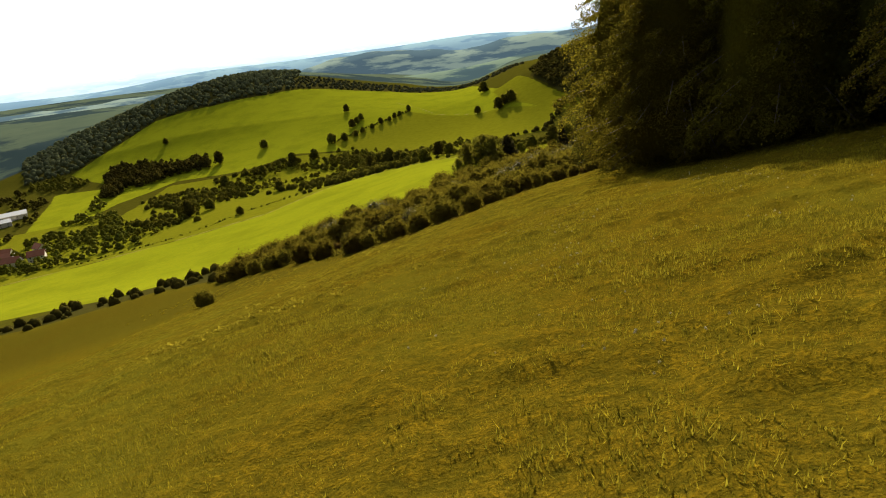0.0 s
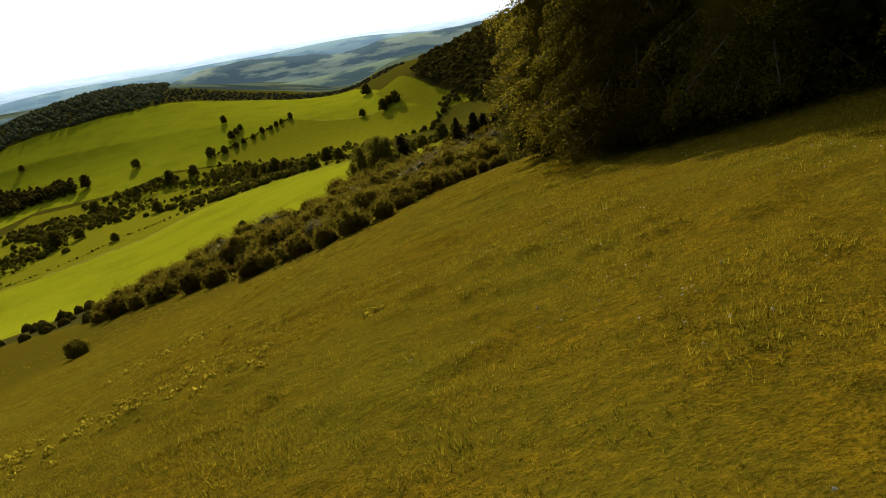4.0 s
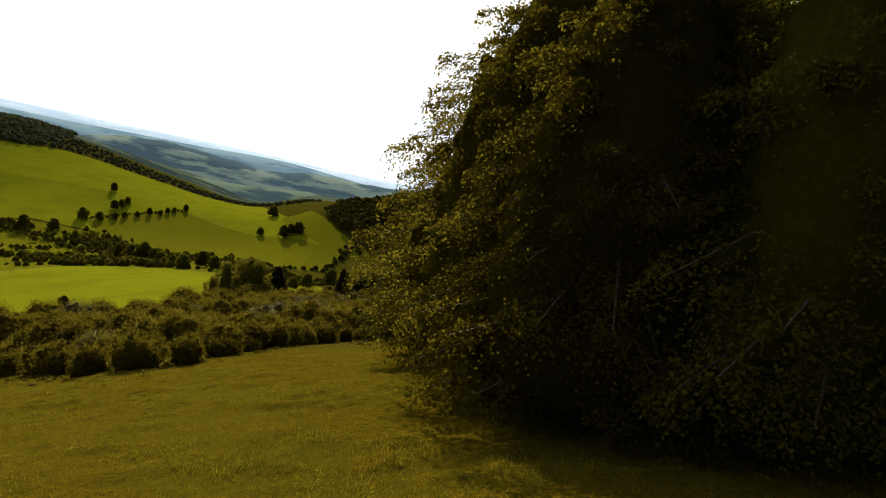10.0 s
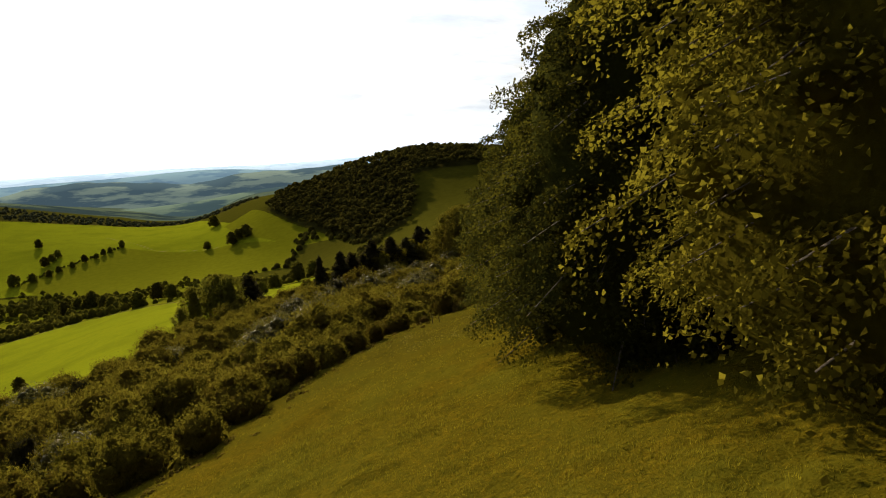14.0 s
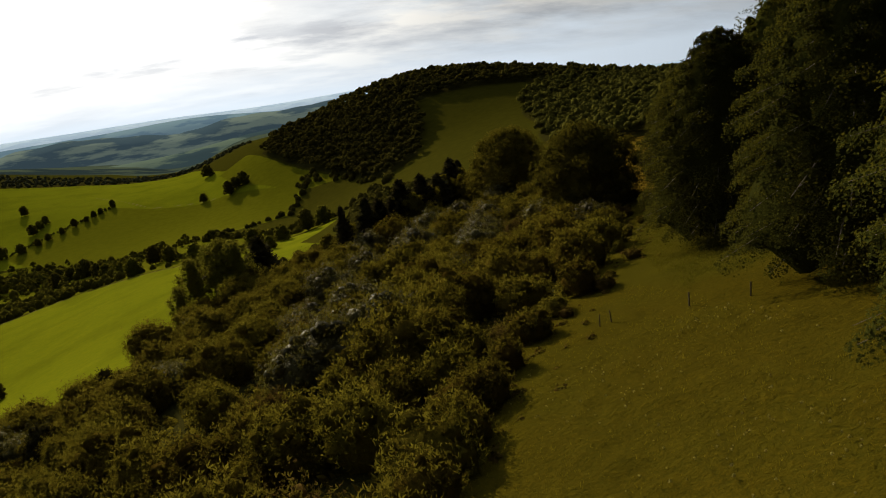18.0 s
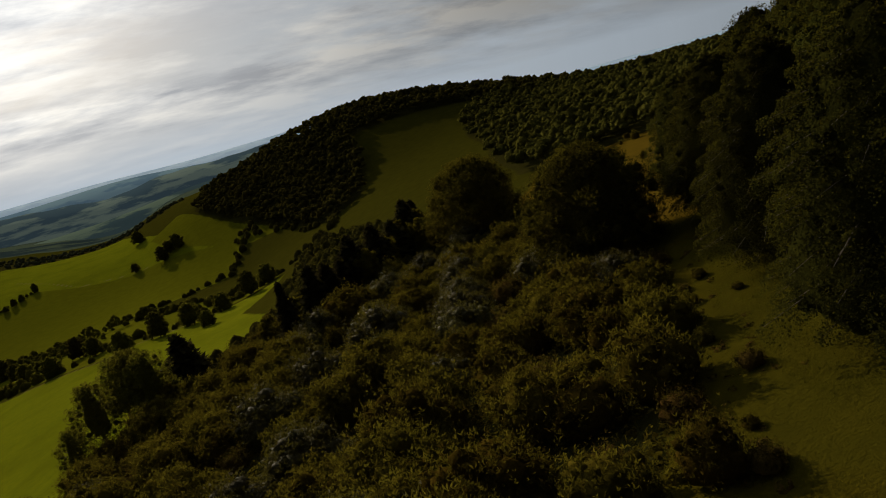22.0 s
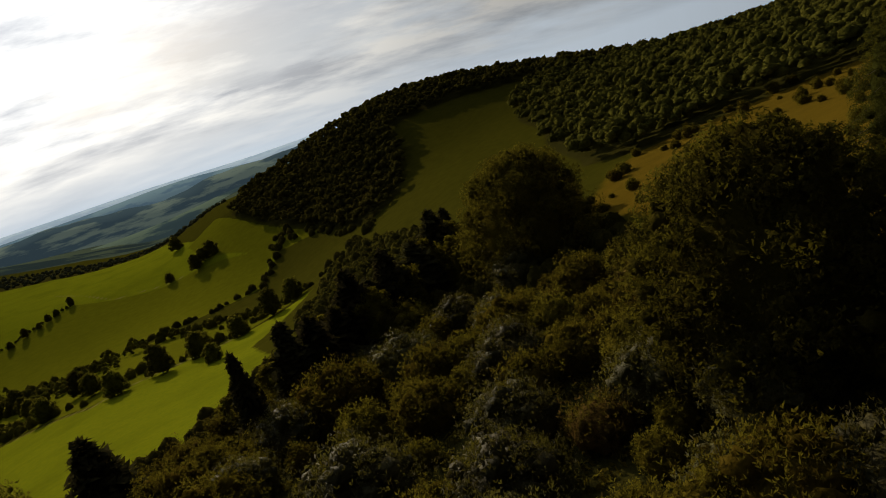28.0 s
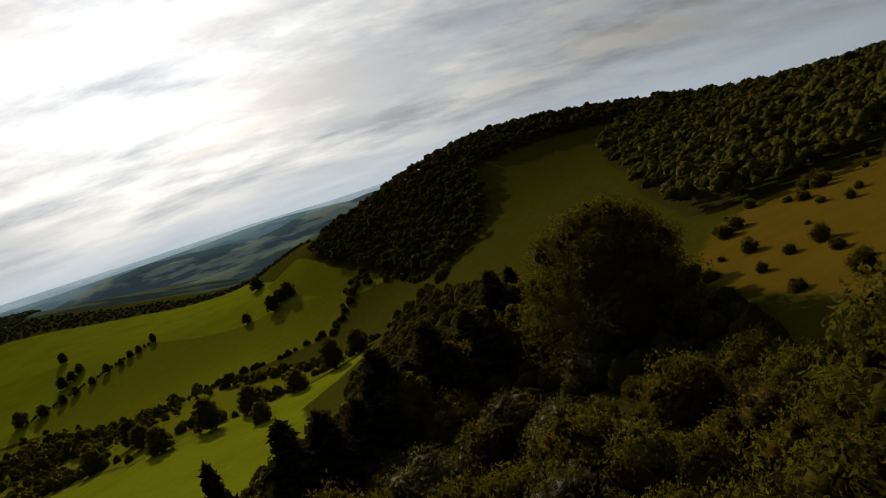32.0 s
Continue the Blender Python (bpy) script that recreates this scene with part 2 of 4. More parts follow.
section(-150, -116, -100, -81, -51.7, -21.0, 3.0, 15.7, 22.7, 26.3, 29.8, 31.4, 33.8)
section(-20, -109, -107, -94, -63, -30.9, -9.3, -0.1, 4.5, 4.7, 4.3, 8.7, 13.9)
section(50, -113, -111, -100, -73, -41.6, -24.6, -15.6, -8.8, -5.9, -2.3, 4.0, 2.6)
section(110, -119, -114, -105, -85, -53.6, -40.2, -26.6, -17.5, -15.6, -5.9, 1.6, -7.4)
section(180, -125, -119, -109, -92, -68, -54.7, -44.6, -37.7, -31.2, -14.5, -10.1, -17.1)
section(260, -129, -126, -116, -98, -81, -63, -57.7, -58.3, -51.3, -28.8, -26.9, -21.9)
section(360, -134, -138, -134, -120, -101, -80, -73, -68, -66, -51.9, -45.4, -22.7)
section(480, -150, -155, -142, -123, -104, -89, -91, -89, -80, -67, -53.9, -35.4)
section(620, -161, -164, -147, -129, -114, -103, -111, -112, -98, -71, -54.4, -44.4)
section(760, -155, -158, -149, -139, -132, -124, -124, -126, -124, -74, -53.5, -56)
section(900, -168, -163, -136, -124, -126, -129, -118, -105, -101, -37.1, 2.5, -66)
section(1050, -183, -126, -104, -100, -103, -104, -87, -64, -57.7, -15.6, 8.6, -84)
section(1300, -144, -9.0, -58, -91, -104, -95, -80, -72, -72, -53.3, -44, -95)
section(1700, -106, -20.7, -63, -115, -136, -121, -103, -92, -90, -84, -80, -95)
section(2300, -113, -110, -118, -138, -154, -151, -135, -116, -101, -101, -95, -68)

SY, SZ = np.array(SY, float), np.array(SZ)


def blend(v, stations):
    """Cubic B-spline weights of the stations at the values v."""
    u = np.interp(v, stations, np.arange(len(stations)))
    i = np.minimum(u.astype(int), len(stations) - 2)
    t = u - i
    w = ((1 - t) ** 3 / 6, (3 * t**3 - 6 * t**2 + 4) / 6, (-3 * t**3 + 3 * t**2 + 3 * t + 1) / 6, t**3 / 6)
    m = np.zeros((len(v), len(stations)))
    for k in range(4):
        np.add.at(m, (np.arange(len(v)), np.clip(i + k - 1, 0, len(stations) - 1)), w[k])
    return m


def value_noise(x, y, cell, seed):
    """Smooth noise from 0 to 1 on a lattice of that cell size."""
    u, v = x / cell, y / cell
    i, j = np.floor(u).astype(np.int64), np.floor(v).astype(np.int64)
    a, b = u - i, v - j
    a, b = a * a * (3 - 2 * a), b * b * (3 - 2 * b)

    def corner(p, q):
        h = (p * 374761393 + q * 668265263 + seed * 1274126177) & 0x7FFFFFFF
        h = ((h ^ (h >> 13)) * 1103515245) & 0x7FFFFFFF
        return ((h ^ (h >> 16)) & 0xFFFF) / 65535.0
    return (corner(i, j) * (1 - a) + corner(i + 1, j) * a) * (1 - b) + (corner(i, j + 1) * (1 - a) + corner(i + 1, j + 1) * a) * b


def tussocks(x, y):
    """Lumps of tussocky grass on the hill meadow."""
    near = np.clip((150 - np.abs(x)) / 40, 0, 1) * np.clip((215 - y) / 20, 0, 1) * np.clip((y + 60) / 30, 0, 1)
    return near * (0.62 * np.maximum(0, value_noise(x, y, 1.4, 3) - 0.48) * (0.3 + 1.4 * value_noise(x, y, 9.0, 5)) + 0.16 * value_noise(x, y, 3.7, 7))


def height(x, y):
    """Height of the land, also for arrays."""
    x, y = np.atleast_1d(np.asarray(x, float)), np.atleast_1d(np.asarray(y, float))
    z = np.einsum("ij,jk,ik->i", blend(y, SY), SZ, blend(x, SX))
    out = np.clip((np.hypot(x * 0.8, y - 700) - 1500) / 1500, 0, 1)
    z = z * (1 - out) + out * (-105 + 25 * np.sin(x / 610 + 1) * np.cos(y / 730) - 220 * np.clip((x - 250) / 900, 0, 1))
    z += 0.12 * np.sin(x / 3.1 + 0.7 * np.sin(y / 5.3)) * np.sin(y / 4.1 + 0.5 * np.sin(x / 6.7)) * (1 - out)
    return z + tussocks(x, y)


def hz(x, y):
    return float(height(x, y)[0])


def signed(px, py, poly):
    """Distance of points to a polygon's edge, positive inside."""
    p = np.array(poly, float)
    q = np.roll(p, -1, 0)
    best, odd = np.full(len(px), 1e9), np.zeros(len(px), bool)
    for (ax, ay), (bx, by) in zip(p, q):
        ex, ey = bx - ax, by - ay
        t = np.clip(((px - ax) * ex + (py - ay) * ey) / (ex * ex + ey * ey + 1e-9), 0, 1)
        best = np.minimum(best, np.hypot(px - ax - t * ex, py - ay - t * ey))
        odd ^= ((ay > py) != (by > py)) & (px < (bx - ax) * (py - ay) / (by - ay + 1e-12) + ax)
    return np.where(odd, best, -best)


def along(px, py, line, half):
    p = np.array(line, float)
    best = np.full(len(px), 1e9)
    for (ax, ay), (bx, by) in zip(p[:-1], p[1:]):
        ex, ey = bx - ax, by - ay
        t = np.clip(((px - ax) * ex + (py - ay) * ey) / (ex * ex + ey * ey), 0, 1)
        best = np.minimum(best, np.hypot(px - ax - t * ex, py - ay - t * ey))
    return half - best


LOW_FIELD = [(-300, 285), (-225, 298), (-174, 300), (-120, 292), (-90, 286), (-60, 284), (-40, 297), (-23, 304), (-18, 335), (0, 383), (10, 398), (22, 418), (32, 440), (36, 480), (30, 530), (70, 625), (20, 600), (-41, 548), (-106, 612), (-156, 596), (-197, 523), (-257, 482), (-420, 400)]
HILL_FIELD = [(-680, 1000), (-605, 1160), (-502, 1175), (-417, 1218), (-366, 1264), (-312, 1279), (-170, 1250), (-45, 1235), (-15, 1100), (10, 1000), (70, 905), (75, 860), (44, 770), (-57, 755), (-140, 800), (-200, 850), (-273, 872), (-333, 830), (-430, 840), (-560, 900)]
PASTURE = [(-228, 897), (-137, 1020), (-94, 985), (-11, 944), (70, 862), (44, 772), (-57, 757), (-140, 802), (-200, 852)]
KNOLL = [(10, 950), (-10, 1040), (30, 1060), (50, 1000), (80, 905), (110, 805), (70, 850)]
SLOPE = [(-250, 230), (-160, 262), (-104, 225), (-56, 176), (-36, 158), (-20, 136), (-8, 136), (0, 156), (8, 173), (17, 187), (29, 201), (50, 218), (62, 236), (86, 262), (104, 262), (80, 225), (60, 190), (50, 150), (60, 100), (70, 40), (60, -60), (-60, -140), (-300, -100)]
GLADE = [(96, 275), (100, 300), (120, 330), (130, 400), (165, 436), (200, 438), (232, 424), (245, 390), (190, 340), (150, 300), (118, 268)]
BELT = [(-250, 232), (-160, 264), (-104, 227), (-56, 178), (-36, 160), (-20, 138), (-8, 138), (0, 158), (8, 175), (17, 189), (29, 203), (50, 220), (62, 240), (86, 268), (98, 300), (108, 335), (118, 365), (130, 400), (120, 440), (70, 440), (32, 440), (22, 418), (10, 398), (0, 383), (-18, 335), (-23, 304), (-40, 297), (-60, 284), (-90, 286), (-120, 292), (-174, 300), (-225, 298)]
WOOD_LEFT = [(-680, 1010), (-605, 1168), (-502, 1180), (-417, 1223), (-385, 1262), (-400, 1330), (-430, 1500), (-520, 1800), (-800, 1800), (-900, 1200), (-760, 1000)]
WOOD_RIDGE = [(-405, 1300), (-380, 1266), (-340, 1286), (-312, 1287), (-170, 1258), (-45, 1245), (20, 1220), (60, 1330), (-200, 1400), (-330, 1440), (-410, 1440)]
WOOD_NOSE = [(48, 1024), (81, 912), (110, 812), (131, 715), (165, 722), (203, 816), (212, 878), (350, 830), (420, 800), (520, 900), (480, 1150), (200, 1300), (90, 1200)]
WOOD_RIGHT = [(420, 800), (350, 822), (300, 770), (268, 714), (243, 629), (215, 575), (175, 470), (180, 440), (215, 420), (245, 395), (225, 350), (190, 310), (240, 260), (420, 220), (640, 300), (640, 800)]
STREAM_STRIP = [(-430, 820), (-333, 815), (-273, 862), (-200, 845), (-140, 795), (-57, 750), (30, 700), (75, 645), (20, 603), (-41, 552), (-100, 618), (-150, 606), (-200, 560), (-300, 560), (-420, 640)]
VALLEY = [(-420, 400), (-257, 484), (-197, 525), (-156, 598), (-200, 562), (-300, 562), (-420, 642), (-440, 700), (-600, 650), (-800, 620), (-760, 420), (-520, 330)]
TAIL = [(40, 208), (50, 218), (62, 236), (86, 262), (110, 280), (112, 262), (86, 225), (64, 186), (44, 190)]
BANK_PATH = [(-420, 402), (-257, 484), (-197, 525), (-156, 598), (-106, 614), (-41, 550), (20, 602)]
TRACK = [(-170, 1110), (-126, 1045), (-94, 987), (-63, 977), (-11, 946)]


def axis(stops):
    """Grid lines with a step for each stretch."""
    out = [stops[0][0]]
    for (a, step), (b, _) in zip(stops[:-1], stops[1:]):
        out += list(np.linspace(a, b, max(2, int(round((b - a) / step)) + 1))[1:])
    return np.array(out)


def mesh_of(name, verts, faces, mats=(), smooth=True, normals=None):
    """A mesh from arrays; all faces have the same number of corners."""
    me = bpy.data.meshes.new(name)
    verts, faces = np.asarray(verts, np.float32), np.asarray(faces, np.int32)
    k = faces.shape[1]
    me.vertices.add(len(verts))
    me.vertices.foreach_set("co", verts.ravel())
    me.loops.add(faces.size)
    me.loops.foreach_set("vertex_index", faces.ravel())
    me.polygons.add(len(faces))
    me.polygons.foreach_set("loop_start", np.arange(0, faces.size, k, dtype=np.int32))
    me.polygons.foreach_set("use_smooth", np.arange(len(faces)) < (len(faces) if smooth is True else int(smooth)))
    for m in mats:
        me.materials.append(m)
    me.update(calc_edges=True)
    if normals is not None:
        me.normals_split_custom_set_from_vertices(np.asarray(normals, np.float32))
    return me


gx = axis([(-4800, 300), (-1200, 60), (-700, 12), (-260, 5), (-90, 2.5), (-28, 0.6), (36, 2.5), (140, 6), (420, 20), (800, 150), (4800, 0)])
gy = axis([(-2500, 300), (-300, 20), (-40, 2.5), (4, 0.6), (124, 1.1), (200, 2.5), (320, 5), (640, 8), (1320, 30), (2000, 120), (4900, 0)])
GX, GY = np.meshgrid(gx, gy)
px, py = GX.ravel(), GY.ravel()
pz = height(px, py)
ij = np.arange(len(px)).reshape(GX.shape)
quads = np.stack([ij[:-1, :-1], ij[:-1, 1:], ij[1:, 1:], ij[1:, :-1]], -1).reshape(-1, 4)
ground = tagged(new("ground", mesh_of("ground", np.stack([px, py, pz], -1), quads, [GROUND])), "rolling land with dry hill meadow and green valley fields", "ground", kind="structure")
MASKS = {
    "field": np.maximum(signed(px, py, LOW_FIELD), np.maximum(np.maximum(signed(px, py, HILL_FIELD), signed(px, py, KNOLL)), signed(px, py, [(-489, 592), (-589, 798), (-640, 897), (-560, 880), (-430, 840), (-470, 760), (-470, 640)]))),
    "meadow": np.maximum(signed(px, py, SLOPE) + 5.0, signed(px, py, GLADE)),
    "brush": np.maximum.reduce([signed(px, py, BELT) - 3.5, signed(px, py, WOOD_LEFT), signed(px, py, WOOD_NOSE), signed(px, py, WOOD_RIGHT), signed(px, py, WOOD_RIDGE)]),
    "pasture": np.maximum.reduce([signed(px, py, PASTURE), signed(px, py, KNOLL), signed(px, py, STREAM_STRIP), signed(px, py, VALLEY)]),
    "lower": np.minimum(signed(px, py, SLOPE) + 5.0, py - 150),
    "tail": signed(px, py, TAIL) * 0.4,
    "glade": signed(px, py, GLADE),
    "track": np.maximum(along(px, py, TRACK, 2.0), along(px, py, BANK_PATH, 1.6)),
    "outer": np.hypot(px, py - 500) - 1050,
}
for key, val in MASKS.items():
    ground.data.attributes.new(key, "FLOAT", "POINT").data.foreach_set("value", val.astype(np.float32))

# Plants
rng = np.random.default_rng(7)


def part(name, me, parent, label=""):
    ob = new(name, me)
    ob.parent = parent
    return tagged(ob, label)


def sprays(centres, out, size, long=1.5, seed=0, droop=0.0, fork=False, own=0.35):
    """Leaf sprays at the centres, facing roughly outwards: folded blades, or forks of two narrow leaves."""
    r = np.random.default_rng(seed)
    n = len(centres)
    nrm = out + r.normal(0, 0.55, (n, 3))
    nrm /= np.linalg.norm(nrm, axis=1, keepdims=True) + 1e-9
    t = np.cross(nrm, r.normal(0, 1, (n, 3)))
    t[:, 2] -= droop
    t /= np.linalg.norm(t, axis=1, keepdims=True) + 1e-9
    b = np.cross(nrm, t)
    s = (size * r.uniform(0.6, 1.3, n))[:, None]
    fold = nrm * s * 0.22
    face = out / (np.linalg.norm(out, axis=1, keepdims=True) + 1e-9) + nrm * own
    face /= np.linalg.norm(face, axis=1, keepdims=True) + 1e-9
    if fork:
        foot = centres - t * s * long * 0.45
        tips = []
        for way in (-1, 1):
            d = t + b * (way * r.uniform(0.25, 0.9, (n, 1))) + nrm * r.normal(0, 0.3, (n, 1))
            e = np.cross(nrm, d)
            e /= np.linalg.norm(e, axis=1, keepdims=True) + 1e-9
            mid = foot + d * s * long * 0.5
            tips += [np.stack([foot, mid - e * s * 0.34, mid + d * s * long * r.uniform(0.3, 0.55, (n, 1)) + e * s * 0.2], 1)]
        v = np.stack(tips, 1).reshape(-1, 3)
        return v, np.arange(len(v)).reshape(-1, 3), np.repeat(face, 6, 0)
    v = np.stack([centres - t * s * long * 0.5, centres + b * s * 0.5 - fold, centres + t * s * long * 0.5, centres - b * s * 0.5 - fold], 1).reshape(-1, 3)
    k = np.arange(n)[:, None] * 4
    f = np.concatenate([k + [0, 2, 1], k + [0, 3, 2]])
    return v, f, np.repeat(face, 4, 0)


def crown_points(r, blobs, per, squash=0.8):
    """Points on the outer skin of a heap of round boughs, with the way out."""
    c, o = [], []
    for x, y, z, rad in blobs:
        d = r.normal(0, 1, (per, 3))
        d /= np.linalg.norm(d, axis=1, keepdims=True)
        d[:, 2] *= squash
        c.append(np.array([x, y, z]) + d * rad * (r.uniform(0.35, 1.15, (per, 1)) ** 0.4))
        o.append(d)
    return np.concatenate(c), np.concatenate(o)


def core(r, rings, wide, tall, low, seg=14, lump=0.09):
    """The dense inside of a crown: a lumpy closed form. wide: radius at a height from 0 to 1."""
    h = np.linspace(0, 1, rings)
    a = np.linspace(0, math.tau, seg, endpoint=False)
    ph = r.uniform(0, 6.28, 4)
    v = []
    for k, u in enumerate(h):
        q = wide(u) * (1 + lump * (np.sin(3 * a + ph[0] + 4 * u) + 0.7 * np.sin(5 * a + ph[1] - 9 * u) + 0.5 * np.sin(2 * a + ph[2] + 13 * u)))
        v.append(np.stack([q * np.cos(a), q * np.sin(a), low + (tall - low) * u + 0.04 * (tall - low) * np.sin(4 * a + ph[3] + k * 2.0)], -1))
    i = np.arange(rings * seg).reshape(rings, seg)
    j = np.roll(i, -1, 1)
    f = np.concatenate([np.stack([i[:-1], j[:-1], j[1:]], -1).reshape(-1, 3), np.stack([i[:-1], j[1:], i[1:]], -1).reshape(-1, 3)])
    v = np.concatenate(v)
    d = (v - (0, 0, low + 0.3 * (tall - low))) / (max(wide(0.3), 0.1), max(wide(0.3), 0.1), 0.7 * (tall - low))
    return v, f, d / (np.linalg.norm(d, axis=1, keepdims=True) + 1e-9)


def joined(pieces):
    """Vertices and faces of several pieces in one."""
    vs, fs, ns, base = [], [], [], 0
    for v, f, d in pieces:
        vs.append(v)
        fs.append(f + base)
        ns.append(d)
        base += len(v)
    return np.concatenate(vs), np.concatenate(fs), np.concatenate(ns)


def boughs_of(r, blobs, rad, fill=0.8, seg=6):
    """A dense lumpy clump inside each bough."""
    lat = np.array([-0.95, -0.45, 0.25, 0.8, 1.0])
    a = np.linspace(0, math.tau, seg, endpoint=False)
    unit = np.concatenate([np.stack([np.sqrt(1 - min(u * u, 0.995)) * np.cos(a + k * 0.5), np.sqrt(1 - min(u * u, 0.995)) * np.sin(a + k * 0.5), np.full(seg, u)], -1) for k, u in enumerate(lat)])
    i = np.arange(len(lat) * seg).reshape(len(lat), seg)
    j = np.roll(i, -1, 1)
    f = np.concatenate([np.stack([i[:-1], j[:-1], j[1:]], -1).reshape(-1, 3), np.stack([i[:-1], j[1:], i[1:]], -1).reshape(-1, 3)])
    out = []
    for x, y, z, br in blobs:
        v = np.array([x, y, z]) + unit * (br, br, br * 0.8) * fill * r.uniform(0.75, 1.2, (len(unit), 1))
        d = unit + np.array([x, y, 0.0]) * (0.35 / rad)
        out.append((v, f, d / np.linalg.norm(d, axis=1, keepdims=True)))
    return joined(out)


def limb_mesh(name, lines):
    """Tapered six-sided limbs along polylines of (x, y, z, radius)."""
    v, f = [], []
    for line in lines:
        base = len(v)
        for x, y, z, rad in line:
            v += [(x + rad * math.cos(a), y + rad * math.sin(a), z) for a in (k * math.tau / 6 for k in range(6))]
        for i in range(len(line) - 1):
            f += [(base + i * 6 + k, base + i * 6 + (k + 1) % 6, base + i * 6 + 6 + (k + 1) % 6, base + i * 6 + 6 + k) for k in range(6)]
    return mesh_of(name, v, f, [BARK])


def broad_kind(seed, tall, rad, low, boughs, per, size, leaf, open_=0.0, peak=1.35, inside=0.62, clump=0.28):
    """A broad tree: meshes of trunk and crown. low: where the crown starts; peak: how late it narrows."""
    r = np.random.default_rng(seed)
    lines = [[(0, 0, -1.0, 0.028 * tall), (0.02 * tall * r.normal(), 0.02 * tall * r.normal(), tall * 0.45, 0.018 * tall), (0.03 * tall * r.normal(), 0, tall * 0.85, 0.005 * tall)]]
    blobs = []
    for k in range(boughs):
        a, h = k * 2.399 + r.uniform(-0.3, 0.3), ((k + 0.5) / boughs) ** 1.15
        z = low + (tall - low) * (0.06 + 0.86 * h)
        wide = rad * math.sqrt(max(0.05, 1 - h**peak)) * (0.8 + 0.2 * min(1, h * 5))
        q = wide * r.uniform(0.6, 0.95)
        br = rad * r.uniform(0.7, 1.3) * clump * (1 - 0.3 * h)
        blobs.append((q * math.cos(a), q * math.sin(a), max(z, br * 0.7), br))
        lines.append([(0, 0, max(1.0, z - q * 0.6), 0.008 * tall), (q * 0.5 * math.cos(a), q * 0.5 * math.sin(a), z - q * 0.22, 0.005 * tall), (q * math.cos(a), q * math.sin(a), z, 0.002 * tall)])
    blobs.append((0, 0, tall - rad * 0.3, rad * 0.3))
    c, o = crown_points(r, blobs, per)
    keep = (r.uniform(0, 1, len(c)) > open_) & (c[:, 2] > 0.1)
    o = o + c * (0.35 / rad, 0.35 / rad, 0.0)
    inner = core(r, 12, lambda u: 0.02 + (rad * inside) * math.sqrt(max(0.0, 1 - u**peak)) * min(1.0, 0.35 + u * 6), tall * 0.93, low + 0.3)
    v, f, d = joined([inner, boughs_of(r, blobs[:-1], rad, 0.36 if size < 0.4 else 0.5), sprays(c[keep], o[keep], size * 1.2, 1.0, seed, 0.3, size < 0.6)])
    return limb_mesh("trunk", lines), mesh_of("crown", v, f, [leaf], normals=d)


def beech_kind(seed, tall, rad, fans, per, size, leaf, peak=2.0, dense=0.60):
    """A beech: layered boughs, each a drooping fan of leaf sprays, hanging low at the sides."""
    r = np.random.default_rng(seed)
    lines = [[(0, 0, -1.0, 0.024 * tall), (0.01 * tall * r.normal(), 0.01 * tall * r.normal(), tall * 0.45, 0.015 * tall), (0.02 * tall * r.normal(), 0, tall * 0.88, 0.004 * tall)]]
    cs, os_, caps = [], [], []
    for k in range(fans):
        h = ((k + 0.5) / fans) ** 1.1
        a = k * 2.399 + r.uniform(-0.35, 0.35)
        z0 = tall * (0.10 + 0.87 * h)
        wide = rad * math.sqrt(max(0.02, 1 - h**peak)) * min(1.0, 0.86 + h)
        reach = wide * r.uniform(0.74, 1.06)
        start, drop, half = reach * 0.3, reach * r.uniform(0.12, 0.42) * (1 - 0.7 * h), max(0.9, reach * r.uniform(0.16, 0.30))
        m = int(per * (0.35 + 0.65 * reach / rad))
        u, w = r.uniform(0.03, 1, m) ** 0.6, r.uniform(-1, 1, m)
        q = start + (reach - start) * u
        side = w * half * (0.25 + 0.75 * np.sin(np.pi * np.minimum(1.0, 0.12 + 0.83 * u)))
        z = z0 - drop * u**2 - 0.35 * half * w * w + r.normal(0, 0.16, m) - r.exponential(0.9, m) * (r.uniform(0, 1, m) < 0.28)
        ca, sa = math.cos(a), math.sin(a)
        cs.append(np.stack([q * ca - side * sa, q * sa + side * ca, z], -1))
        o = np.stack([ca * (0.25 + 0.55 * u) - sa * 0.4 * w, sa * (0.25 + 0.55 * u) + ca * 0.4 * w, np.full(m, 0.8)], -1)
        os_.append(o)
        lines.append([(0, 0, max(1.0, z0 - reach * 0.35), 0.006 * tall), (reach * 0.5 * ca, reach * 0.5 * sa, z0 - drop * 0.1, 0.0035 * tall), (reach * 0.95 * ca, reach * 0.95 * sa, z0 - drop * 0.9, 0.0012 * tall)])
        caps.append((reach * 0.66 * ca, reach * 0.66 * sa, z0 - drop * 0.5 - 0.25, half * 0.45))
    c, o = np.concatenate(cs), np.concatenate(os_)
    keep = c[:, 2] > 0.3
    inner = core(r, 12, lambda u: 0.02 + rad * dense * math.sqrt(max(0.0, 1 - u**peak)) * min(1.0, 0.6 + u * 5), tall * 0.94, 0.4, 18, 0.07)
    v, f, d = joined([inner, boughs_of(r, caps, rad, 0.62), sprays(c[keep], o[keep], size, 1.3, seed, 0.25, False, 1.6)])
    return limb_mesh("trunk", lines), mesh_of("crown", v, f, [leaf], normals=d)


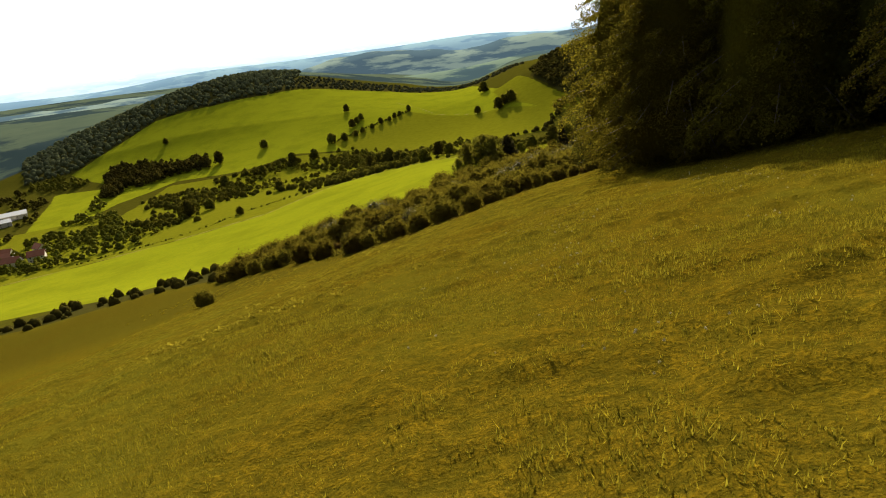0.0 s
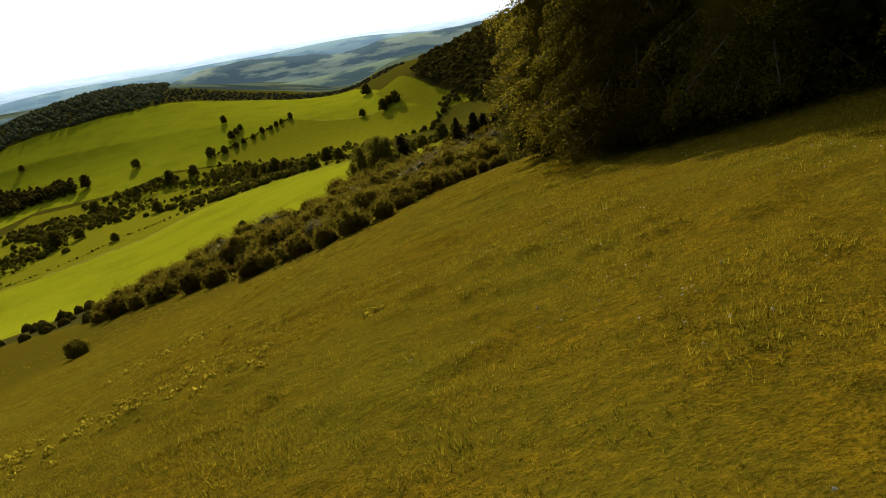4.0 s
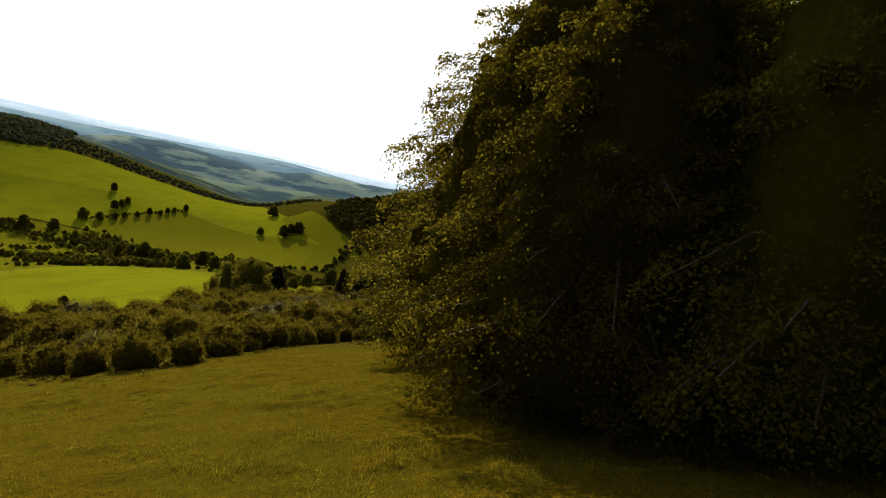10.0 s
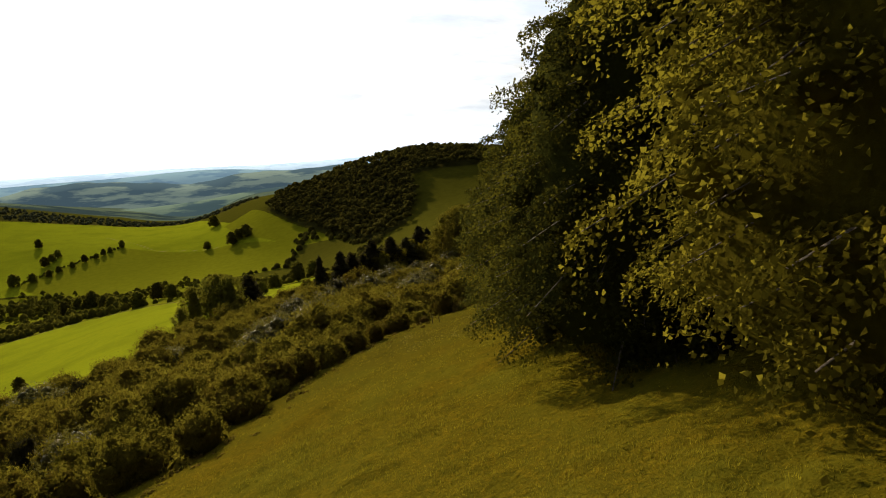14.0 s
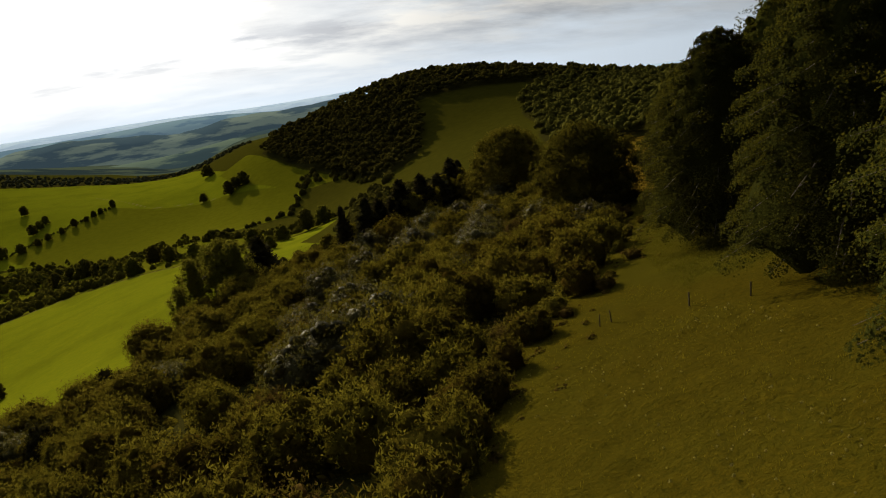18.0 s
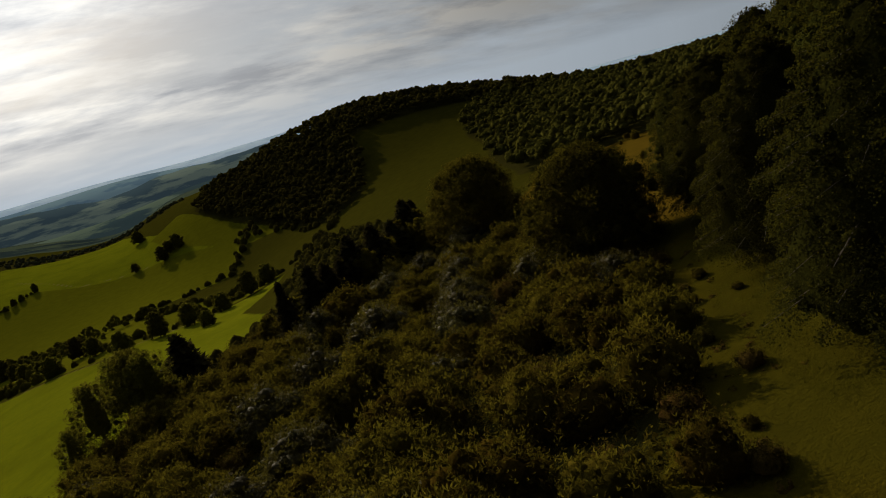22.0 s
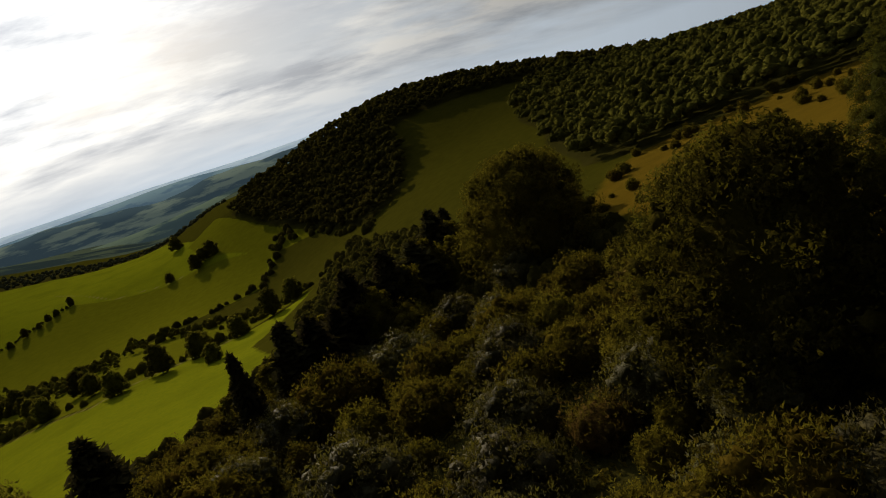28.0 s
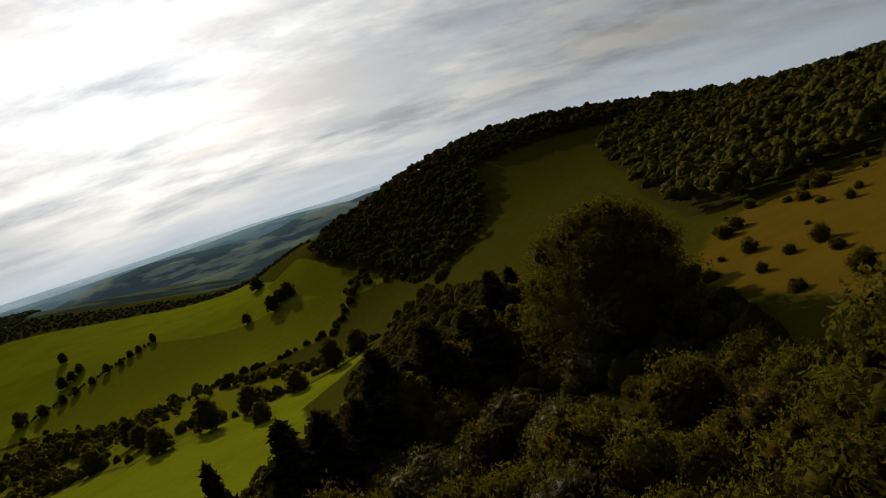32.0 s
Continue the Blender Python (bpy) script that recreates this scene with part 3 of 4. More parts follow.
def conifer_kind(seed, tall, rad, tiers, per, size):
    r = np.random.default_rng(seed)
    c, o = [], []
    for k in range(tiers):
        h = (k + 0.3) / tiers
        z, rr = tall * (0.06 + 0.9 * h), rad * (1 - h) ** 0.65 * r.uniform(0.68, 1.12)
        m = int(per * (1 - h) + 10)
        a, q = r.uniform(0, math.tau, m), rr * np.sqrt(r.uniform(0.05, 1, m))
        lobes = 0.75 + 0.25 * np.cos(a * 7 + k * 2.1)
        q = q * lobes
        c.append(np.stack([q * np.cos(a), q * np.sin(a), z - q * 0.35 + r.normal(0, 0.1, m)], -1))
        o.append(np.stack([np.cos(a) * 0.5, np.sin(a) * 0.5, np.ones(m)], -1))
    inner = core(r, 10, lambda u: 0.02 + rad * 0.45 * (1 - u) ** 0.85, tall * 0.95, 0.4, 12, 0.1)
    v, f, d = joined([inner, sprays(np.concatenate(c), np.concatenate(o), size, 2.2, seed, 0.2)])
    return limb_mesh("trunk", [[(0, 0, -1, 0.02 * tall), (0, 0, tall * 0.98, 0.003 * tall)]]), mesh_of("crown", v, f, [NEEDLE], normals=d)


def shrub_kind(seed, tall, rad, boughs, per, size, leaf, spiky=0.0):
    r = np.random.default_rng(seed)
    blobs, lines = [], []
    for k in range(boughs):
        a, q = k * 2.399, rad * math.sqrt((k + 0.3) / boughs) * 0.75
        z = tall * (0.74 - 0.42 * (q / rad) ** 1.5) * r.uniform(0.72, 1.12)
        blobs.append((q * math.cos(a), q * math.sin(a), z, rad * r.uniform(0.26, 0.42)))
        blobs.append((q * 1.05 * math.cos(a), q * 1.05 * math.sin(a), z * 0.45, rad * 0.36))
        lines.append([(0.1 * math.cos(a), 0.1 * math.sin(a), -0.4, 0.07), (q * 0.6 * math.cos(a), q * 0.6 * math.sin(a), z * 0.6, 0.05), (q * math.cos(a), q * math.sin(a), z, 0.02)])
    c, o = crown_points(r, blobs, per, 0.9)
    low = c[:, 2] > 0.05
    c, o = c[low], o[low]
    if spiky:
        c[:, 2] += r.exponential(spiky, len(c)) * (o[:, 2] > 0.3)
    inner = core(r, 7, lambda u: 0.02 + rad * 0.78 * math.sqrt(max(0.0, 1 - u**2.2)) * min(1.0, 0.7 + u), tall * 0.74, 0.05, 10, 0.12)
    v, f, d = joined([inner, boughs_of(r, blobs[::2], rad, 0.56, 5), sprays(c, o, size * 1.15, 1.5 if spiky else 1.1, seed, -1.6 if spiky else -0.3, True, 0.7)])
    return limb_mesh("stem", lines), mesh_of("foliage", v, f, [leaf], normals=d)


def plant(kind, x, y, name, label, category, group, scale=1.0, turn=None, dz=0.0, wide=1.0, parts=("trunk", "crown")):
    """Stands a plant on the land."""
    ob = new(name)
    ob.empty_display_size = 0.5
    ob.matrix_basis = Matrix.LocRotScale((x, y, hz(x, y) + dz), Euler((0, 0, rng.uniform(0, 6.28) if turn is None else turn)), (scale * wide, scale * wide, scale))
    for me, nm in zip(kind, parts):
        part(nm, me, ob)
    return tagged(ob, label, category, group)


# Woodland edge above the meadow
BEECH = [beech_kind(11, 30, 13.0, 165, 760, 0.168, LEAF_OAK, 2.2), beech_kind(12, 32, 12.5, 165, 760, 0.168, LEAF_OAK, 1.6), beech_kind(13, 28, 12.5, 185, 760, 0.168, LEAF_DEEP, 1.9, 0.62)]
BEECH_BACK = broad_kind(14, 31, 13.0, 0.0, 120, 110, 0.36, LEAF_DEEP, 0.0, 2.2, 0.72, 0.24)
FRONT = [(28, 71, 0.95, 1), (36, 49, 0.95, 1), (21, 92, 1.14, 0), (20, 79, 0.9, 1), (22.5, 114, 1.0, 2), (25, 126, 0.9, 2), (33, 150, 0.95, 2), (48, 176, 1.0, 2), (62, 209, 1.05, 2), (80, 236, 1.0, 2), (100, 264, 1.0, 2), (118, 291, 0.9, 2)]
BACK = [(50, 58, 1.2), (54, 36, 1.05), (40, 80, 1.25), (39, 102, 1.25), (42, 62, 1.2), (44, 120, 1.2), (52, 150, 1.15), (64, 180, 1.1), (84, 206, 1.1), (100, 236, 1.1), (122, 262, 1.05), (142, 290, 1.0), (58, 92, 1.35), (60, 120, 1.35), (70, 150, 1.2), (84, 178, 1.1), (110, 205, 1.1), (130, 235, 1.1), (60, 72, 1.35), (56, 106, 1.35), (74, 84, 1.4), (78, 120, 1.4), (72, 50, 1.3)]
for x, y, s, k in FRONT:
    plant(BEECH[k], x, y, "beech_tree", "tall dense beech at the woodland edge, boughs hanging low", "tree", "woodland edge trees", s)
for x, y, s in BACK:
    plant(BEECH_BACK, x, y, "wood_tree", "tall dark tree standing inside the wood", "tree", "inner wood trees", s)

# Scrub belt below the meadow
SHRUBS = [shrub_kind(21, 4.8, 3.3, 12, 92, 0.185, LEAF_SHRUB, 0.15), shrub_kind(22, 3.8, 3.0, 10, 96, 0.18, LEAF_SHRUB, 0.08), shrub_kind(23, 5.6, 3.0, 12, 92, 0.18, LEAF_SHRUB, 0.4),
          shrub_kind(24, 4.8, 3.4, 12, 100, 0.18, LEAF_SILVER, 0.1), shrub_kind(25, 3.2, 2.9, 10, 96, 0.17, LEAF_RUST, 0.4), shrub_kind(26, 4.4, 3.0, 11, 96, 0.17, LEAF_YELLOW, 0.3)]
SHRUB_LABELS = ["dense round thorn shrub with dull green leaves", "low spreading shrub with green leaves", "upright green shrub with whippy shoots", "willow shrub with silvery leaves", "low bramble shrub turning rust brown", "young bush with yellow-green leaves"]


def scatter(poly, gap, count, seed, keep=None):
    """Points in a polygon, no two nearer than gap."""
    r = np.random.default_rng(seed)
    p = np.array(poly, float)
    lo, hi = p.min(0), p.max(0)
    out = np.zeros((0, 2))
    tries = r.uniform(lo, hi, (count * 60, 2))
    tries = tries[signed(tries[:, 0], tries[:, 1], poly) > gap * 0.15]
    if keep is not None:
        tries = tries[keep(tries[:, 0], tries[:, 1])]
    for q in tries:
        if len(out) >= count:
            break
        if len(out) == 0 or np.hypot(*(out - q).T).min() > gap:
            out = np.vstack([out, q])
    return out


TALL = [(1, 357), (-10, 350), (-18, 345), (31, 361), (42, 368), (48, 373), (58, 383), (69, 392), (67, 386), (89, 413), (103, 378), (83, 283)]
WILLOWS = [(42, 306, 1.6), (46, 346, 1.65), (14, 287, 1.4), (6, 255, 1.05), (-10.6, 253, 0.95), (-21.5, 253, 0.9), (38.6, 262.7, 0.9), (59, 262, 1.15), (71, 262, 1.1), (26, 300, 1.3), (76, 334, 1.3), (60, 350, 1.4), (28, 332, 1.2), (2, 320, 1.1)]


def free(x, y):
    ok = np.ones(len(x), bool)
    for a, b in TALL:
        ok &= np.hypot(x - a, y - b) > 6.5
    for a, b, c in WILLOWS:
        ok &= np.hypot(x - a, y - b) > 5.5 * c
    return ok


NEAR_BELT = [(-110, 226), (-56, 178), (-36, 160), (-20, 138), (-8, 138), (0, 158), (8, 175), (17, 189), (29, 203), (50, 220), (62, 240), (86, 268), (98, 300), (104, 330), (96, 350), (30, 385), (10, 385), (-14, 335), (-23, 302), (-40, 295), (-60, 282), (-90, 284), (-120, 288)]
BIG = [shrub_kind(27, 7.0, 5.6, 24, 130, 0.20, LEAF_SHRUB, 0.1), shrub_kind(28, 6.4, 5.2, 22, 140, 0.185, LEAF_SILVER, 0.1), shrub_kind(29, 7.6, 5.0, 22, 130, 0.20, LEAF_SHRUB, 0.25)]
big_spots = scatter([(-50, 190), (-10, 160), (10, 190), (60, 250), (96, 300), (100, 372), (30, 400), (-10, 350), (-40, 290), (-90, 270)], 9.5, 74, 6, free)
for i, (x, y) in enumerate(big_spots):
    k = (0, 2, 0, 1, 2)[i % 5]
    plant(BIG[k], x, y, "tall_shrub", ("tall round thorn bush, dark below", "tall willow bush with silvery leaves", "tall upright bush with whippy shoots")[k], "shrub", "tall scrub", rng.uniform(0.9, 1.42), parts=("stem", "foliage"))
for i, (x, y, s) in enumerate(WILLOWS):
    k = (1, 0, 1, 1, 0, 1)[i % 6]
    plant(BIG[k], x, y, "tall_shrub", ("tall round thorn bush, dark below", "tall willow bush with silvery leaves")[k], "shrub", "tall scrub", s, parts=("stem", "foliage"))


def apart(x, y):
    ok = free(x, y)
    for a, b in big_spots:
        ok &= np.hypot(x - a, y - b) > 4.8
    return ok


near_belt = scatter(NEAR_BELT, 5.2, 330, 5, apart)
for i, (x, y) in enumerate(near_belt):
    u = rng.uniform()
    k = 0 if u < 0.34 else 1 if u < 0.55 else 2 if u < 0.74 else 3 if u < 0.80 else 4 if u < 0.93 else 5
    plant(SHRUBS[k], x, y, "shrub", SHRUB_LABELS[k], "shrub", "scrub belt", rng.uniform(0.75, 1.7), parts=("stem", "foliage"))


EDGE_ROW = [(-34, 164), (-27, 151), (-20, 142), (-13, 141), (-8, 143), (-4, 151), (0, 160), (4, 168), (9, 177), (14, 184), (19, 190), (25, 197), (31, 203), (38, 209)]
for i, (x, y) in enumerate(EDGE_ROW):
    k = (1, 2, 0, 5, 2, 1)[i % 6]
    plant(SHRUBS[k], x, y, "shrub", SHRUB_LABELS[k], "shrub", "scrub belt", rng.uniform(0.7, 1.05), parts=("stem", "foliage"))
JUNIPER = shrub_kind(30, 7.5, 2.6, 14, 70, 0.24, NEEDLE, 0.3)
for x, y, s in [(-26, 189, 1.0), (-60, 272, 1.0), (-37, 284, 0.9), (-36, 171, 0.8), (-43, 168, 0.9), (-41, 249, 1.05), (-33, 178, 1.1), (-80, 270, 0.9)]:
    plant(JUNIPER, x, y, "juniper", "upright dark juniper bush standing in the scrub", "shrub", "junipers", s, parts=("stem", "foliage"))


def lump(seed, n, rad, tall, size, up=0.5, rings=5, seg=9, own=0.35):
    """A small round plant of leaf sprays."""
    r = np.random.default_rng(seed)
    d = r.normal(0, 1, (n, 3))
    d /= np.linalg.norm(d, axis=1, keepdims=True)
    d[:, 2] = np.abs(d[:, 2])
    q = d * np.array([rad, rad, tall]) * (0.8 + 0.2 * np.sin(d[:, :1] * 5 + seed) * np.cos(d[:, 1:2] * 4)) * r.uniform(0.75, 1.05, (n, 1))
    tuft = sprays(q, d + (0, 0, up * 0.3), size, 1.6, seed, 0.0, False, own)
    if not rings:
        return tuft
    return joined([core(r, rings, lambda u: 0.02 + rad * 0.8 * math.sqrt(max(0.0, 1 - u**2.2)) * min(1.0, 0.75 + u), tall * 0.84, -0.1 * tall, seg), tuft])


def mass(name, spots, lumps, label, category, leaf, seed, smin=0.7, smax=1.3, sink=0.2):
    """Many small plants on the land in one mesh."""
    r = np.random.default_rng(seed)
    spots = np.asarray(spots, float)
    z = height(spots[:, 0], spots[:, 1])
    vs, fs, ns, base = [], [], [], 0
    for (x, y), h in zip(spots, z):
        v, f, d = lumps[r.integers(len(lumps))]
        a, s = r.uniform(0, 6.28), r.uniform(smin, smax)
        t = np.array([[math.cos(a), -math.sin(a), 0], [math.sin(a), math.cos(a), 0], [0, 0, 1]])
        vs.append(v * (s, s, s * r.uniform(0.8, 1.25)) @ t.T + (x, y, h - sink))
        fs.append(f + base)
        ns.append(d @ t.T)
        base += len(v)
    return tagged(new(name, mesh_of(name, np.concatenate(vs), np.concatenate(fs), [leaf], normals=np.concatenate(ns))), label, category, kind="stuff")


def sown(poly, gap, seed, keep=None):
    """Loose rows of points in a polygon."""
    r = np.random.default_rng(seed)
    p = np.array(poly, float)
    lo, hi = p.min(0), p.max(0)
    g = np.stack(np.meshgrid(np.arange(lo[0], hi[0], gap), np.arange(lo[1], hi[1], gap)), -1).reshape(-1, 2)
    g = g + r.uniform(-0.48, 0.48, g.shape) * gap
    ok = signed(g[:, 0], g[:, 1], poly) > 0
    if keep is not None:
        ok &= keep(g[:, 0], g[:, 1])
    return g[ok]


BRUSH = [lump(70 + k, 34, 1.6, 1.0, 0.42, 0.5, 0) for k in range(4)]
LIGHT_BUSH = [lump(86 + k, 64, 3.0, 4.2, 0.66, 0.5, 4, 7, 1.0) for k in range(4)]
BUSH = [lump(80 + k, 84, 3.0, 4.2, 0.66) for k in range(5)]
mass("undergrowth", sown(BELT, 2.9, 8, lambda x, y: (x > -110) & (y < 332)), BRUSH, "low brambles and tall weeds filling the scrub", "undergrowth", LEAF_SHRUB, 9)
mass("far_scrub", sown(BELT, 4.6, 10, lambda x, y: apart(x, y) & (signed(x, y, NEAR_BELT) < 0) & ((x > -120) | (np.sin(x * 0.9) + np.sin(y * 1.3 + x) > 0.9))), BUSH, "dense thorn scrub down to the field edge", "scrub", LEAF_WOOD, 11, 0.55, 1.25)

# Conifers, tall trees and a broad pine in the scrub
SPRUCE = conifer_kind(31, 20, 6.4, 22, 230, 0.9)
ASH = broad_kind(33, 18, 6.4, 5.0, 50, 90, 0.32, LEAF_GREEN, 0.3, 1.6, 0.35)
ROUND = broad_kind(34, 22, 13.5, 0.0, 150, 170, 0.34, LEAF_YELLOW, 0.0, 3.0, 0.6, 0.2)
PINE = broad_kind(35, 20, 12.5, 0.0, 150, 190, 0.30, LEAF_DARK, 0.0, 2.6, 0.6, 0.2)
FIELD_TREE = [broad_kind(41, 10, 5.0, 0.6, 30, 80, 0.5, LEAF_GREEN, 0.0, 3.0), broad_kind(42, 9, 4.6, 0.3, 28, 80, 0.5, LEAF_GREEN, 0.0, 3.0), broad_kind(43, 12, 5.0, 0.8, 32, 80, 0.5, LEAF_WOOD, 0.0, 3.0)]
SPRUCE_B = conifer_kind(32, 18, 6.8, 17, 240, 1.0)
for i, (x, y, s, w) in enumerate([(31.2, 361, 1.0, 0.85), (2, 366, 1.0, 1.5), (41.4, 368, 1.0, 1.35), (47, 372, 1.0, 1.45), (58.6, 383, 1.12, 1.6), (53, 377.5, 0.9, 1.5), (69.9, 392.7, 1.08, 1.6), (64, 389, 0.95, 1.6), (90.3, 413.3, 1.13, 1.6), (80, 402, 1.05, 1.6), (99, 428, 1.0, 1.25), (113, 436, 0.9, 1.25)]):
    plant((SPRUCE, SPRUCE_B)[i % 2], x, y, "spruce", "dark spruce above the scrub", "conifer", "scrub conifers", s, wide=w)
for x, y, s in [(-10, 351, 1.2), (-19, 343, 1.05), (-6, 344, 1.1), (-14, 358, 1.15), (-23, 330, 0.7)]:
    plant(ASH, x, y, "ash_tree", "slender ash with pale stems and an open crown", "tree", "ash clump", s)
DARK = broad_kind(36, 14, 6.5, 0.0, 30, 110, 0.55, LEAF_OAK, 0.0, 2.6)
for x, y, s in [(-3, 338, 0.7), (45, 381, 0.9), (52, 389, 1.0), (62, 380, 1.1), (73, 393, 1.1), (84, 408, 1.2), (95, 418, 1.2), (36, 379, 0.8), (27, 376, 0.7), (90, 398, 1.0), (118, 425, 1.2), (126, 405, 1.0), (120, 388, 0.9)]:
    plant(DARK, x, y, "dark_tree", "dense dark tree among the conifers", "tree", "dark tree row", s)
plant(ROUND, 103, 378, "lime_tree", "broad yellow-green tree standing over the scrub", "tree", "", 1.3)
plant(PINE, 83, 283, "willow_tree", "huge dark bushy tree, leafy down to the ground", "tree", "", 1.2)

# Field trees and hedges across the valley
LONE = [(-335, 929, 1.1), (-531, 1035, 0.9), (-239, 1057, 0.9), (-32, 959, 0.9), (16, 945, 1.5), (-2, 936, 1.2), (6, 948, 1.2), (-23, 1082, 1.6), (-143, 707, 0.95), (-232, 663, 1.0), (-231, 550, 0.7), (-301, 599, 1.2), (-289, 619, 1.0), (13, 542, 0.85), (-92, 384, 0.5)]
HEDGE = [(-230, 899, 1.2), (-213, 904, 1.0), (-213, 963, 0.9), (-206, 998, 0.9), (-181, 945, 0.7), (-171, 963, 0.7), (-160, 974, 0.6), (-148, 1001, 0.7), (-137, 1023, 0.7), (-192, 930, 0.7), (-200, 918, 0.8), (-154, 988, 0.6), (-209, 980, 0.9)]
STREAM = [(-443, 901, 1.0), (-421, 898, 1.0), (-390, 895, 1.3), (-332, 765, 1.1), (-295, 795, 1.1), (-262, 816, 1.2), (-237, 829, 1.2), (-140, 745, 1.0), (-126, 732, 1.1), (-100, 667, 1.0), (-71, 592, 1.1), (-60, 618, 1.0), (-48, 591, 1.0), (-30, 552, 1.1), (-12, 566, 1.1), (5, 580, 1.2), (25, 600, 1.1), (45, 620, 1.2), (60, 640, 1.2), (-85, 640, 0.9), (-110, 690, 0.9), (-155, 770, 0.8)]
for group, spots, label in (("lone field trees", LONE, "lone broad tree standing in the fields"), ("field hedge", HEDGE, "hedge tree along a field boundary"), ("stream trees", STREAM, "bushy tree on the stream bank")):
    for i, (x, y, s) in enumerate(spots):
        plant(FIELD_TREE[i % 3], x, y, "field_tree", label, "tree", group, s * 1.15)

# Scrub and trees along the stream, bushes on the glade
strip_gap = np.random.default_rng(14)
mass("stream_scrub", sown(STREAM_STRIP, 7.0, 15, lambda x, y: (np.sin(x / 31) + np.cos(y / 23 + x / 60) + 0.5 * np.sin(x / 9) * np.sin(y / 8) + strip_gap.normal(0, 0.3, len(x))) > 0.3), LIGHT_BUSH, "bushes and small trees in rough grass by the stream", "scrub", LEAF_GREEN, 16, 0.7, 1.7)
mass("field_hedge_scrub", [(-230 + 93 * u + 2 * math.sin(u * 40), 897 + 126 * u) for u in np.linspace(0, 1, 42)], BUSH, "low hedge along the field boundary", "hedge", LEAF_WOOD, 17, 0.4, 0.8)
bank = np.array([(-57, 755), (-10, 762), (44, 772), (72, 850), (80, 880), (110, 805), (133, 702), (100, 668), (75, 645)], float)
walk_ = np.concatenate([np.linspace(p_, q_, 12, endpoint=False) for p_, q_ in zip(bank[:-1], bank[1:])])
mass("bank_hedge", walk_ + np.random.default_rng(19).normal(0, 3.5, walk_.shape), BUSH, "overgrown hedge and small trees along the bank", "hedge", LEAF_WOOD, 20, 0.6, 1.7)
ditch = np.array([(-330, 462), (-301, 478), (-274, 490), (-247, 522), (-229, 562), (-201, 594), (-180, 639)], float)
ditch_spots = np.concatenate([np.linspace(p_, q_, 14, endpoint=False) for p_, q_ in zip(ditch[:-1], ditch[1:])])
mass("ditch_weeds", ditch_spots + np.random.default_rng(23).normal(0, 1.2, ditch_spots.shape), LIGHT_BUSH, "low rushes and weeds along a field ditch", "weeds", LEAF_GREEN, 24, 0.15, 0.5)
mass("valley_scrub", sown([(46, 445), (52, 530), (84, 630), (112, 662), (124, 560), (112, 450)], 5.5, 25), LIGHT_BUSH, "thick scrub filling the side valley below the high meadow", "scrub", LEAF_WOOD, 26, 0.6, 1.5)
GLADE_BUSH = scatter(GLADE, 5.0, 80, 18, lambda x, y: y > 290)
for x, y in GLADE_BUSH:
    plant(SHRUBS[rng.integers(3)], x, y, "glade_bush", "dark rounded bush on the dry glade", "shrub", "glade bushes", rng.uniform(0.25, 0.9), parts=("stem", "foliage"))

EDGE = [(31, 200), (40, 206), (44, 211), (53, 219), (57, 229), (70, 246)]
for i, (x, y) in enumerate(EDGE):
    k = (4, 4, 1, 4, 5)[i % 5]
    plant(SHRUBS[k], x, y, "edge_bush", ("", "small green bush at the meadow edge", "", "", "small rust brown bush at the meadow edge", "small yellowing bush at the meadow edge")[k], "shrub", "meadow edge bushes", rng.uniform(0.3, 0.6), parts=("stem", "foliage"))

fringe = np.array([(-36, 156), (-20, 134), (-8, 135), (1, 155), (9, 172), (19, 186), (31, 200), (51, 217), (64, 236), (88, 264)], float)
fringe_spots = np.concatenate([np.linspace(p_, q_, 26, endpoint=False) for p_, q_ in zip(fringe[:-1], fringe[1:])])
mass("edge_weeds", fringe_spots + np.random.default_rng(21).normal(0, 2.4, fringe_spots.shape), BRUSH, "brown weeds and brambles along the meadow edge", "weeds", LEAF_RUST, 22, 0.25, 0.65)

for x, y, k in [(66, 241, 0.55), (62, 236, 0.4), (74, 247, 0.45), (70, 236, 0.3)]:
    plant(SHRUBS[1], x, y, "edge_bush", "small dark bush in the rough green grass", "shrub", "meadow edge bushes", k, parts=("stem", "foliage"))

# Dry weeds in rows on the lower meadow, and a lone round bush
WEED = [lump(95 + k, 34, 0.9, 0.6, 0.2, 0.5, 0) for k in range(4)]
wr = np.random.default_rng(96)
rows_ = []
for ax, ay, bx, by, n_, w_ in [(-34, 80, -24, 76, 50, 1.6), (-32, 50, -14, 51, 90, 1.2), (-52, 122, -36, 128, 40, 3.0), (-82, 160, -60, 166, 60, 2.2), (-64, 168, -38, 172, 70, 2.4), (-34, 138, -18, 143, 60, 2.2), (-110, 190, -78, 186, 60, 3.0), (-30, 110, -16, 116, 24, 2.6)]:
    u_ = wr.uniform(0, 1, n_)
    rows_.append(np.stack([ax + (bx - ax) * u_, ay + (by - ay) * u_], -1) + wr.normal(0, w_ * 2.2, (n_, 2)))
mass("weeds", np.concatenate(rows_), WEED, "dry brown weeds standing in loose rows", "weeds", GRASS, 97, 0.4, 0.9, 0.1)
plant(SHRUBS[0], -75, 147, "round_bush", "single dark round bush on the open meadow", "shrub", "", 0.95, parts=("stem", "foliage"))

# Village houses and a long barn
def plaster_build(n):
    f = n.noise(n.add("ShaderNodeTexCoord").outputs["Object"], 1.2, 5)
    return n.add("ShaderNodeBsdfPrincipled", Base_Color=n.mix(f, (0.55, 0.52, 0.45), (0.75, 0.72, 0.66)), Roughness=0.9).outputs[0]


